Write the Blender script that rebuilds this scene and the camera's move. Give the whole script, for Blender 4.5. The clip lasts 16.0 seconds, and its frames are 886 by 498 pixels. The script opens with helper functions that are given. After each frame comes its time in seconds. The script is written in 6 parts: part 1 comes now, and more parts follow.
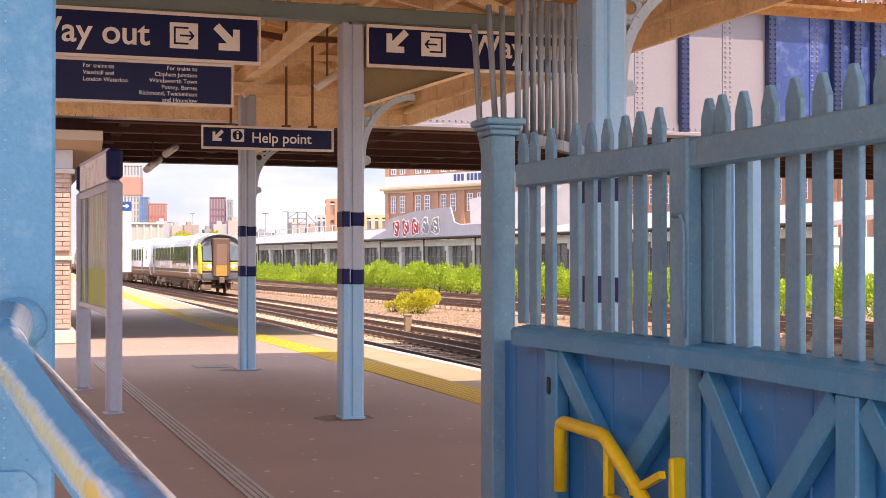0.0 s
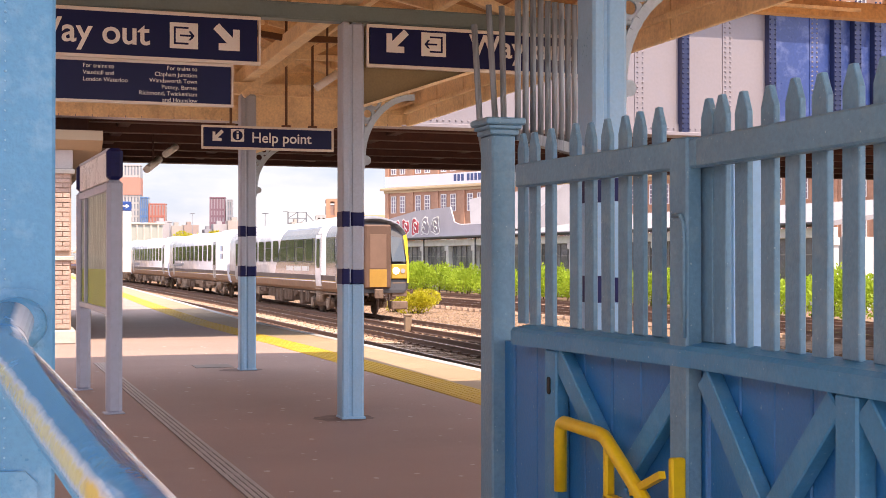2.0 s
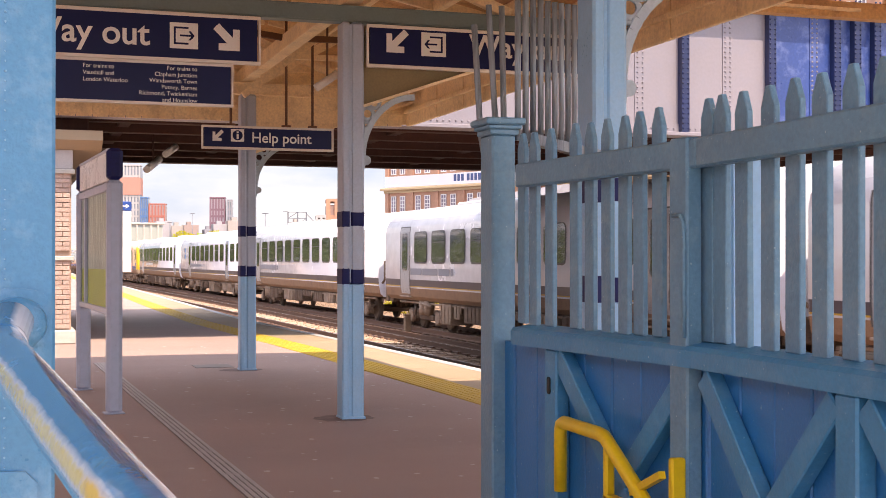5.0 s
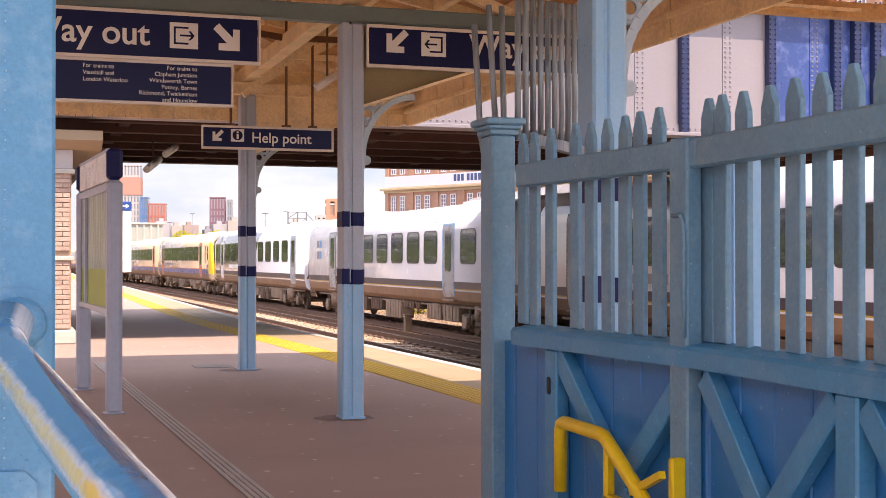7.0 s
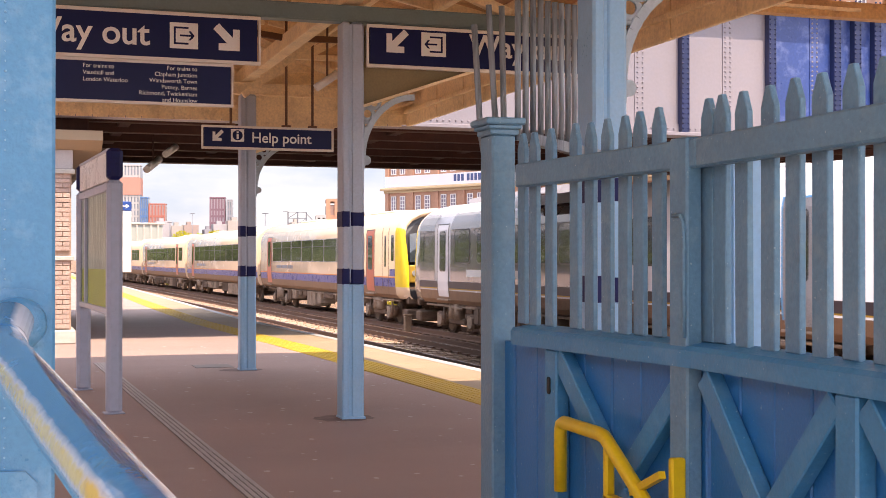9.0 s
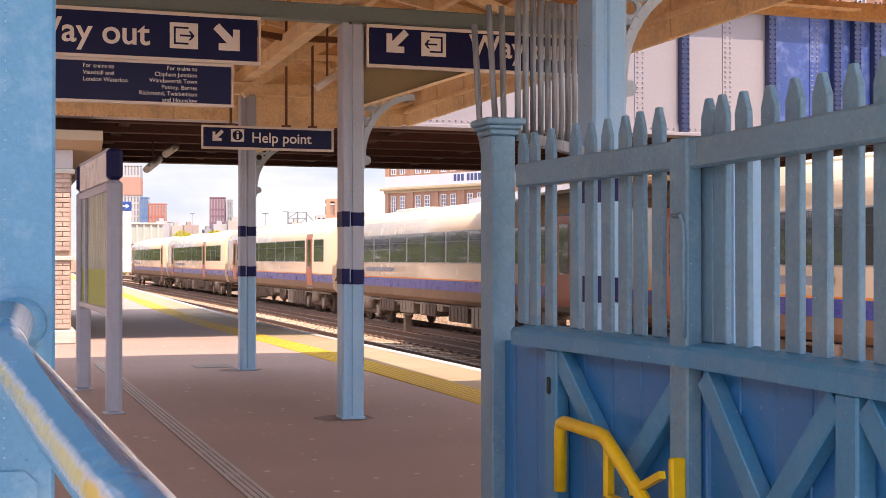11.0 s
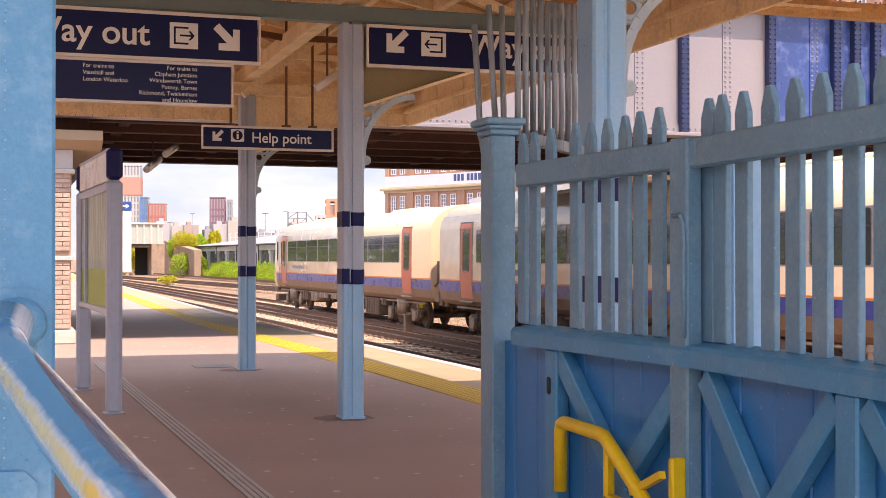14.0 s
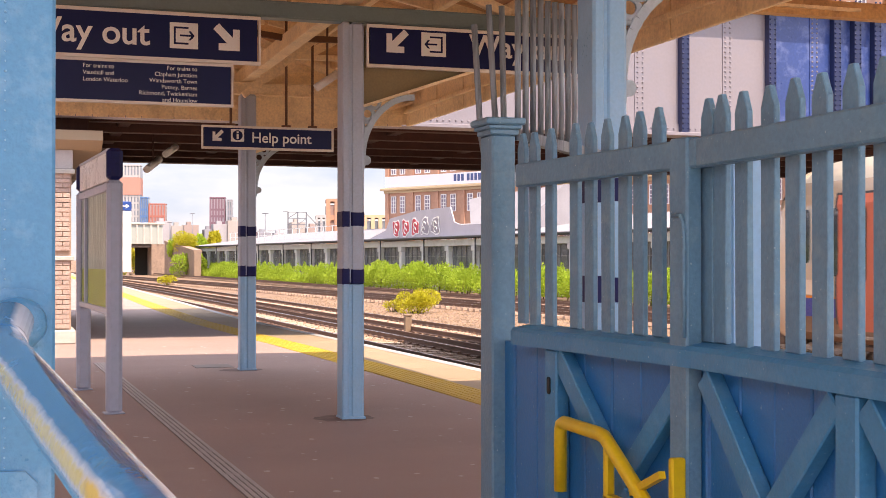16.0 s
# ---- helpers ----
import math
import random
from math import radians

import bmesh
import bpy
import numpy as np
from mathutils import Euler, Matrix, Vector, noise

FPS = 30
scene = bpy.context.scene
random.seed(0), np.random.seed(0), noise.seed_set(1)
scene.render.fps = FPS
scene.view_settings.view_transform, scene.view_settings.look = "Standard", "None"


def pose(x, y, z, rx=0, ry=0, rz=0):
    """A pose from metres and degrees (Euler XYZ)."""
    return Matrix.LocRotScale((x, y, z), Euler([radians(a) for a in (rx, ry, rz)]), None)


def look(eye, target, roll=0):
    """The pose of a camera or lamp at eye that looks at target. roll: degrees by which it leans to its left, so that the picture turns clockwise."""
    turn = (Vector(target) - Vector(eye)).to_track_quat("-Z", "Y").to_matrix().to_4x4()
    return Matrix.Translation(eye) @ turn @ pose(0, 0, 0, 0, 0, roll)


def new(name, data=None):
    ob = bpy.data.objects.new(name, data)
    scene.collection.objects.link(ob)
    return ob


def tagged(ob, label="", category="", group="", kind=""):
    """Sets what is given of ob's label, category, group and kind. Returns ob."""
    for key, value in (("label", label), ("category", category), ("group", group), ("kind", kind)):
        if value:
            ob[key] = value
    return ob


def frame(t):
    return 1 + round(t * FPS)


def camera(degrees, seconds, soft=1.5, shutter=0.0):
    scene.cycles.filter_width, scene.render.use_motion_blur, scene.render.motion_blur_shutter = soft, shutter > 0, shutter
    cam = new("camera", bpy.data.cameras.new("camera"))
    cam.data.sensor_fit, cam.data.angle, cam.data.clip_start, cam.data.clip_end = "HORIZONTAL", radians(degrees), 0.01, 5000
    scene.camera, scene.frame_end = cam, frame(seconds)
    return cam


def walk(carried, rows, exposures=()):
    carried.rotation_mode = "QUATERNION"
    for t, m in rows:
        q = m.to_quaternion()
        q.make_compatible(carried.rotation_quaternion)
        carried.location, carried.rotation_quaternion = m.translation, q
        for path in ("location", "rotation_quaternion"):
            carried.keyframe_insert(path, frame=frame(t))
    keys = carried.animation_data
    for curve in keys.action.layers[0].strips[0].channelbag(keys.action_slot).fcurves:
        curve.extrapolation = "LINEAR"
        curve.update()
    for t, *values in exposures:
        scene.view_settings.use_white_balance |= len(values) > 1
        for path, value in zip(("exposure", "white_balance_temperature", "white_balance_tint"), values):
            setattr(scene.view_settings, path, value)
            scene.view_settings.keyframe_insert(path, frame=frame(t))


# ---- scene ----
CAM_H = 1.312
cam = camera(2 * math.degrees(math.atan(784 / 2300)), 16.0, soft=0.7, shutter=0.08)
CAM_POSE = pose(0, 0, CAM_H, 90 + 0.443, 0, -18.51)
walk(cam, [(0, CAM_POSE), (16, CAM_POSE)], exposures=[(0, 2.25, 7300, 21), (16, 2.25, 7300, 21)])

# ---- light ----
SUN_AZ, SUN_EL = 168, 62          # degrees from the track's direction, clockwise from above; elevation
world = bpy.data.worlds.new("sky")
scene.world = world
world.use_nodes = True
wn = world.node_tree.nodes
wl = world.node_tree.links
bg = wn["Background"]
sky = wn.new("ShaderNodeTexSky")
sky.sky_type = 'NISHITA'
sky.sun_disc = False
sky.sun_elevation = radians(SUN_EL)
sky.sun_rotation = radians(SUN_AZ)
sky.air_density, sky.dust_density, sky.ozone_density = 1.0, 0.4, 3.0
tc = wn.new("ShaderNodeTexCoord")
mp = wn.new("ShaderNodeMapping")
mp.inputs["Scale"].default_value = (1, 1, 3.2)
cl = wn.new("ShaderNodeTexNoise")
cl.inputs["Scale"].default_value = 3.6
cl.inputs["Detail"].default_value = 9
cl.inputs["Roughness"].default_value = 0.55
rmp = wn.new("ShaderNodeValToRGB")
rmp.color_ramp.elements[0].position, rmp.color_ramp.elements[1].position = 0.44, 0.66
mx = wn.new("ShaderNodeMix")
mx.data_type = 'RGBA'
wl.new(tc.outputs["Generated"], mp.inputs["Vector"])
wl.new(mp.outputs["Vector"], cl.inputs["Vector"])
wl.new(cl.outputs["Fac"], rmp.inputs["Fac"])
mx.inputs[0].default_value = 0.88
rmp.color_ramp.elements[0].color = (1.65, 2.0, 2.6, 1)
rmp.color_ramp.elements[1].color = (3.3, 3.27, 3.25, 1)
wl.new(rmp.outputs["Color"], mx.inputs[7])
wl.new(sky.outputs["Color"], mx.inputs[6])
# the cloudy sky grows brighter towards the sun
az = radians(SUN_AZ)
sd = Vector((math.sin(az) * math.cos(radians(SUN_EL)), math.cos(az) * math.cos(radians(SUN_EL)), math.sin(radians(SUN_EL))))
sdot = wn.new("ShaderNodeVectorMath")
sdot.operation = 'DOT_PRODUCT'
sdot.inputs[1].default_value = sd
glow = wn.new("ShaderNodeMapRange")
glow.interpolation_type = 'SMOOTHSTEP'
for k, v in enumerate((-0.42, 1.0, 0.84, 2.2)):
    glow.inputs[k + 1].default_value = v
bright = wn.new("ShaderNodeVectorMath")
bright.operation = 'SCALE'
wl.new(tc.outputs["Generated"], sdot.inputs[0])
wl.new(sdot.outputs["Value"], glow.inputs[0])
wl.new(mx.outputs[2], bright.inputs[0])
wl.new(glow.outputs[0], bright.inputs["Scale"])
wl.new(bright.outputs[0], bg.inputs["Color"])
bg.inputs["Strength"].default_value = 0.088
sun = new("sun", bpy.data.lights.new("sun", 'SUN'))
sun.data.energy, sun.data.angle, sun.data.color = 1.7, radians(0.6), (1.0, 0.89, 0.73)
sun.matrix_world = look(sd * 100, (0, 0, 0))

# ---- materials ----
MATS = {}


def mat(name, col, rough=0.6, metal=0.0, var=0.18, scale=3.0, fine=60.0, bump=0.0, stain=None, stain_amt=0.3,
        island=False, obj=False, coat=0.0, emit=0.0, stretch=(1, 1, 1), spec=0.5, fleck=None, fleck_scale=45.0):
    """A surface with broad and fine variation, an optional stain colour and relief."""
    if name in MATS:
        return MATS[name]
    m = bpy.data.materials.new(name)
    m.use_nodes = True
    n, l = m.node_tree.nodes, m.node_tree.links
    b = n["Principled BSDF"]
    t = n.new("ShaderNodeTexCoord")
    mapn = n.new("ShaderNodeMapping")
    mapn.inputs["Scale"].default_value = stretch
    g = n.new("ShaderNodeNewGeometry")
    l.new(g.outputs["Position"] if not obj else t.outputs["Object"], mapn.inputs["Vector"])
    a = n.new("ShaderNodeTexNoise")
    a.inputs["Scale"].default_value, a.inputs["Detail"].default_value = scale, 6
    f = n.new("ShaderNodeTexNoise")
    f.inputs["Scale"].default_value, f.inputs["Detail"].default_value = fine, 4
    l.new(mapn.outputs[0], a.inputs["Vector"])
    l.new(mapn.outputs[0], f.inputs["Vector"])
    add = n.new("ShaderNodeMath")
    add.operation = 'ADD'
    l.new(a.outputs["Fac"], add.inputs[0])
    l.new(f.outputs["Fac"], add.inputs[1])
    src = add.outputs[0]
    if island:
        isl = n.new("ShaderNodeMath")
        isl.operation = 'MULTIPLY_ADD'
        l.new(g.outputs["Random Per Island"], isl.inputs[0])
        isl.inputs[1].default_value = 0.7
        l.new(src, isl.inputs[2])
        src = isl.outputs[0]
    mr = n.new("ShaderNodeMapRange")
    mr.inputs[1].default_value, mr.inputs[2].default_value = (0.6, 1.4) if not island else (0.7, 2.0)
    mr.inputs[3].default_value, mr.inputs[4].default_value = 1 - var, 1 + var
    l.new(src, mr.inputs[0])
    hsv = n.new("ShaderNodeHueSaturation")
    hsv.inputs["Color"].default_value = (*col, 1)
    l.new(mr.outputs[0], hsv.inputs["Value"])
    out = hsv.outputs["Color"]
    if stain:
        s = n.new("ShaderNodeTexNoise")
        s.inputs["Scale"].default_value, s.inputs["Detail"].default_value = scale * 2.3, 8
        s.inputs["Roughness"].default_value = 0.7
        l.new(mapn.outputs[0], s.inputs["Vector"])
        r = n.new("ShaderNodeValToRGB")
        r.color_ramp.elements[0].position, r.color_ramp.elements[1].position = 0.5, 0.72
        r.color_ramp.elements[1].color = (stain_amt, stain_amt, stain_amt, 1)
        l.new(s.outputs["Fac"], r.inputs["Fac"])
        x = n.new("ShaderNodeMix")
        x.data_type = 'RGBA'
        l.new(r.outputs["Color"], x.inputs[0])
        l.new(out, x.inputs[6])
        x.inputs[7].default_value = (*stain, 1)
        out = x.outputs[2]
    if fleck:
        k = n.new("ShaderNodeTexNoise")
        k.inputs["Scale"].default_value, k.inputs["Detail"].default_value = fleck_scale, 3
        l.new(mapn.outputs[0], k.inputs["Vector"])
        kr = n.new("ShaderNodeValToRGB")
        kr.color_ramp.elements[0].position, kr.color_ramp.elements[1].position = 0.70, 0.76
        l.new(k.outputs["Fac"], kr.inputs["Fac"])
        kx = n.new("ShaderNodeMix")
        kx.data_type = 'RGBA'
        l.new(kr.outputs["Color"], kx.inputs[0])
        l.new(out, kx.inputs[6])
        kx.inputs[7].default_value = (*fleck, 1)
        out = kx.outputs[2]
    l.new(out, b.inputs["Base Color"])
    rr = n.new("ShaderNodeMapRange")
    rr.inputs[1].default_value, rr.inputs[2].default_value = 0.6, 1.4
    rr.inputs[3].default_value, rr.inputs[4].default_value = max(0.03, rough - 0.1), min(1, rough + 0.1)
    l.new(add.outputs[0], rr.inputs[0])
    l.new(rr.outputs[0], b.inputs["Roughness"])
    b.inputs["Metallic"].default_value = metal
    b.inputs["Specular IOR Level"].default_value = spec
    b.inputs["Coat Weight"].default_value = coat
    if bump:
        bp = n.new("ShaderNodeBump")
        bp.inputs["Strength"].default_value = min(1, bump)
        bp.inputs["Distance"].default_value = 0.01
        l.new(f.outputs["Fac"], bp.inputs["Height"])
        l.new(bp.outputs["Normal"], b.inputs["Normal"])
    if emit:
        l.new(out, b.inputs["Emission Color"])
        b.inputs["Emission Strength"].default_value = emit
    MATS[name] = m
    return m


BLUE = mat("gate_blue_paint", (0.014, 0.165, 0.42), 0.38, var=0.12, scale=2, fine=90, bump=0.12, stain=(0.06, 0.24, 0.46), stain_amt=0.4, fleck=(0.16, 0.34, 0.5), fleck_scale=60)
GREYBLUE = mat("weathered_blue_paint", (0.115, 0.25, 0.36), 0.42, var=0.2, scale=4, fine=70, bump=0.2, stain=(0.25, 0.36, 0.40), stain_amt=0.45, fleck=(0.34, 0.46, 0.52), fleck_scale=90)
MIDBLUE = mat("brace_blue_paint", (0.04, 0.22, 0.41), 0.4, var=0.15, scale=3, fine=80, bump=0.15, stain=(0.17, 0.33, 0.46), stain_amt=0.45, fleck=(0.24, 0.42, 0.55), fleck_scale=70)
PALEBLUE = mat("column_pale_blue_paint", (0.27, 0.50, 0.72), 0.35, var=0.10, scale=2, fine=60, bump=0.08, stain=(0.5, 0.6, 0.68), stain_amt=0.25)
NAVY = mat("navy_band_paint", (0.007, 0.010, 0.085), 0.5, var=0.25, spec=0.25)
SIGNBLUE = mat("sign_navy_enamel", (0.006, 0.012, 0.075), 0.4, var=0.08, scale=1, spec=0.25)
WHITE = mat("sign_white_enamel", (0.86, 0.85, 0.83), 0.3, var=0.04, scale=2)
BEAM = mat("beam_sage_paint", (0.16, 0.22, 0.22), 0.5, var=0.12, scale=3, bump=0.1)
CREAM = mat("canopy_cream_paint", (0.88, 0.69, 0.42), 0.6, var=0.22, scale=2.5, fine=40, bump=0.1, stain=(0.36, 0.20, 0.09), stain_amt=0.4)
BOARD = mat("canopy_soffit_boards", (0.62, 0.36, 0.15), 0.65, var=0.3, scale=1.5, fine=30, bump=0.15, stain=(0.16, 0.07, 0.03), stain_amt=0.6)
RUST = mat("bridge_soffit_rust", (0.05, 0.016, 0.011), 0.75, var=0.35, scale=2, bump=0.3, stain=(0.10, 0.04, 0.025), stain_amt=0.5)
GIRDER = mat("girder_pale_paint", (0.225, 0.20, 0.22), 0.42, var=0.08, scale=0.7, fine=20, bump=0.05, stain=(0.2, 0.21, 0.28), stain_amt=0.3)
GIRDERB = mat("girder_blue_paint", (0.022, 0.05, 0.19), 0.35, var=0.25, scale=1.2, fine=20, bump=0.05, stain=(0.25, 0.3, 0.5), stain_amt=0.4)
ASPHALT = mat("platform_asphalt", (0.335, 0.243, 0.215), 0.7, var=0.24, scale=0.55, fine=170, bump=0.35, stain=(0.37, 0.28, 0.25), stain_amt=0.5, fleck=(0.38, 0.30, 0.27), fleck_scale=14)
COPING = mat("platform_coping_stone", (0.33, 0.245, 0.16), 0.75, var=0.12, scale=1.2, fine=80, bump=0.2, stain=(0.27, 0.2, 0.14), stain_amt=0.3)
TACTILE = mat("yellow_tactile_paving", (0.50, 0.32, 0.03), 0.6, var=0.12, scale=2, fine=80, bump=0.2, stain=(0.42, 0.27, 0.06), stain_amt=0.4)
WLINE = mat("white_edge_paint", (0.4, 0.4, 0.4), 0.6, var=0.1)
BALLAST = mat("ballast_stone", (0.215, 0.135, 0.085), 0.9, var=0.85, scale=2.5, fine=9, bump=1.0, stain=(0.20, 0.12, 0.08), stain_amt=0.5)
STONE = mat("loose_ballast", (0.255, 0.17, 0.11), 0.9, var=0.7, scale=1, fine=30, island=True)
RAIL = mat("rail_side_rust", (0.15, 0.085, 0.06), 0.7, var=0.25, scale=3, bump=0.2)
RAILTOP = mat("rail_polished_top", (0.6, 0.58, 0.56), 0.25, metal=1.0, var=0.08)
SLEEPER = mat("weathered_sleeper", (0.44, 0.31, 0.23), 0.85, var=0.3, scale=3, bump=0.3, island=True)
CONC = mat("pale_concrete", (0.48, 0.45, 0.41), 0.8, var=0.15, scale=1, bump=0.2, stain=(0.3, 0.27, 0.23), stain_amt=0.4)
BRICK = mat("brown_brick", (0.33, 0.165, 0.09), 0.85, var=0.25, scale=2, fine=25, bump=0.3)
YELLOW = mat("yellow_handrail_paint", (0.74, 0.50, 0.012), 0.35, var=0.10, scale=5, bump=0.05, stain=(0.35, 0.22, 0.02), stain_amt=0.25)


# ---- building helpers ----
def link(name, bm, material, parent=None, label="", smooth=False):
    me = bpy.data.meshes.new(name)
    bm.normal_update()
    bm.to_mesh(me)
    bm.free()
    for m in (material if isinstance(material, (list, tuple)) else [material]):
        me.materials.append(m)
    if smooth:
        me.shade_smooth()
    ob = new(name, me)
    if parent is not None:
        ob.parent = parent
    if label:
        ob["label"] = label
    return ob


def part(name, bm, material, parent, label="", smooth=False):
    return link(name, bm, material, parent, label, smooth)


def share(name, mesh, parent, m):
    """One more object on a mesh that alike pieces share."""
    ob = new(name, mesh)
    ob.parent = parent
    ob.matrix_basis = m
    return ob


def thing(name, label, category, group="", kind="", at=(0, 0, 0), m=None):
    ob = new(name)
    ob.empty_display_size = 0.1
    ob.matrix_basis = m if m is not None else Matrix.Translation(at)
    return tagged(ob, label, category, group, kind)


def box(bm, lo, hi, bevel=0.0, mi=0, m=None):
    lo, hi = Vector(lo), Vector(hi)
    r = bmesh.ops.create_cube(bm, size=1.0, matrix=Matrix.Translation((lo + hi) / 2) @ Matrix.Diagonal((*(hi - lo), 1)))
    vs = r["verts"]
    faces = {f for v in vs for f in v.link_faces}
    for f in faces:
        f.material_index = mi
    if bevel:
        es = list({e for v in vs for e in v.link_edges})
        rb = bmesh.ops.bevel(bm, geom=es, offset=bevel, segments=1, affect='EDGES', profile=0.5)
        vs = list({v for f in rb["faces"] for v in f.verts} | {v for v in vs if v.is_valid})
        for f in {f for v in vs for f in v.link_faces}:
            f.material_index = mi
    if m is not None:
        bmesh.ops.transform(bm, matrix=m, verts=vs)
    return vs


def boxed(lo, hi, bevel=0.0):
    bm = bmesh.new()
    box(bm, lo, hi, bevel)
    return bm


def tube(bm, a, b, r, seg=12, r2=None, mi=0):
    a, b = Vector(a), Vector(b)
    d = b - a
    q = d.to_track_quat('Z', 'Y').to_matrix().to_4x4()
    res = bmesh.ops.create_cone(bm, cap_ends=True, segments=seg, radius1=r, radius2=r if r2 is None else r2, depth=d.length,
                                matrix=Matrix.Translation((a + b) / 2) @ q)
    for f in {f for v in res["verts"] for f in v.link_faces}:
        f.material_index = mi
        f.smooth = len(f.verts) == 4
    return res["verts"]


def beam_between(bm, a, b, w, h, up=(0, 0, 1), mi=0):
    """A rectangular bar from a to b, w wide and h deep."""
    a, b = Vector(a), Vector(b)
    d = b - a
    y = d.normalized()
    x = y.cross(Vector(up)).normalized()
    z = x.cross(y)
    m = Matrix((x, y, z)).transposed().to_4x4()
    m.translation = (a + b) / 2
    return box(bm, (-w / 2, -d.length / 2, -h / 2), (w / 2, d.length / 2, h / 2), 0, mi, m)


def prism(bm, pts, depth_vec, mi=0):
    """A flat outline (list of 3D points) pushed out along depth_vec."""
    dv = Vector(depth_vec)
    a = [bm.verts.new(p) for p in pts]
    b = [bm.verts.new(Vector(p) + dv) for p in pts]
    fs = [bm.faces.new(a[::-1]), bm.faces.new(b)]
    k = len(pts)
    for i in range(k):
        fs.append(bm.faces.new((a[i], a[(i + 1) % k], b[(i + 1) % k], b[i])))
    for f in fs:
        f.material_index = mi
    bmesh.ops.recalc_face_normals(bm, faces=fs)
    return a + b


def sweep(bm, path, r, seg=12, mi=0):
    """A round tube along a path."""
    rings = []
    path = [Vector(p) for p in path]
    ref = None
    for i, p in enumerate(path):
        d = (path[min(i + 1, len(path) - 1)] - path[max(i - 1, 0)]).normalized()
        if ref is None:
            ref = d.orthogonal().normalized()
        ref = (ref - d * ref.dot(d)).normalized()
        s = d.cross(ref)
        rings.append([bm.verts.new(p + r * (math.cos(2 * math.pi * k / seg) * ref + math.sin(2 * math.pi * k / seg) * s)) for k in range(seg)])
    for a, b in zip(rings, rings[1:]):
        for k in range(seg):
            f = bm.faces.new((a[k], a[(k + 1) % seg], b[(k + 1) % seg], b[k]))
            f.smooth = True
            f.material_index = mi
    bm.faces.new(rings[0][::-1]).material_index = mi
    bm.faces.new(rings[-1]).material_index = mi


def text(name, body, size, m, material, parent, align='LEFT', depth=0.0015, bold=0.0):
    cu = bpy.data.curves.new(name, 'FONT')
    cu.body, cu.size, cu.align_x, cu.extrude, cu.offset = body, size, align, depth, bold
    cu.materials.append(material)
    tmp = bpy.data.objects.new(name, cu)
    me = bpy.data.meshes.new_from_object(tmp)
    bpy.data.objects.remove(tmp)
    ob = new(name, me)
    if parent is not None:
        ob.parent = parent
    ob.matrix_basis = m
    return ob


# ---- plan numbers ----
TRACK_K = -0.00025                       # bend of the tracks
EDGE = [(-60, 5.42), (8, 5.42), (14, 5.38), (20, 5.2), (27, 4.92), (36, 4.98), (43, 5.07), (60, 5.3), (110, 5.6), (180, 5.4)]
COL_X, COL_Y = 2.69, (10.43, 15.34)


def lerp_table(tab, y):
    for (a, p), (b, q) in zip(tab, tab[1:]):
        if y <= b:
            return p + (q - p) * (y - a) / (b - a)
    return tab[-1][1]


def bend(y):
    return TRACK_K / 2 * y * y if y > 0 else 0.0


# ---- ground and tracks ----
def ground():
    bm = bmesh.new()
    bmesh.ops.create_grid(bm, x_segments=2, y_segments=2, size=1500, matrix=Matrix.Translation((0, 900, -1.22)))
    tagged(link("ground", bm, BALLAST), "brown stone ballast and bare earth", "ground", kind="structure")


def strip(bm, off_a, off_b, za, zb, y0, y1, base, step=4.0, mi=0):
    """A band that follows a line base(y), between two offsets."""
    k = max(1, int((y1 - y0) / step))
    prev = None
    for i in range(k + 1):
        y = y0 + (y1 - y0) * i / k
        x = base(y)
        cur = (bm.verts.new((x + off_a, y, za)), bm.verts.new((x + off_b, y, zb)))
        if prev:
            f = bm.faces.new((prev[0], prev[1], cur[1], cur[0]))
            f.material_index = mi
        prev = cur


def edge_x(y):
    return lerp_table(EDGE, y)


def platform():
    bm = bmesh.new()
    strip(bm, -1.37, -30, 0, 0, -60, 180, edge_x)
    tagged(link("platform", bm, ASPHALT), "dark worn asphalt station platform", "platform", kind="structure")
    bm = bmesh.new()
    strip(bm, 0, 0, 0.0, -1.3, -60, 180, edge_x)
    tagged(link("platform_wall", bm, CONC), "stained concrete platform face above the track", "platform wall", kind="structure")
    bm = bmesh.new()
    strip(bm, -1.37, 0, -0.012, -0.012, -60, 180, edge_x)
    cope = tagged(link("platform_coping", bm, CONC), "pale stone platform coping with yellow tactile paving and white edge line", "platform edge", kind="structure")
    return cope


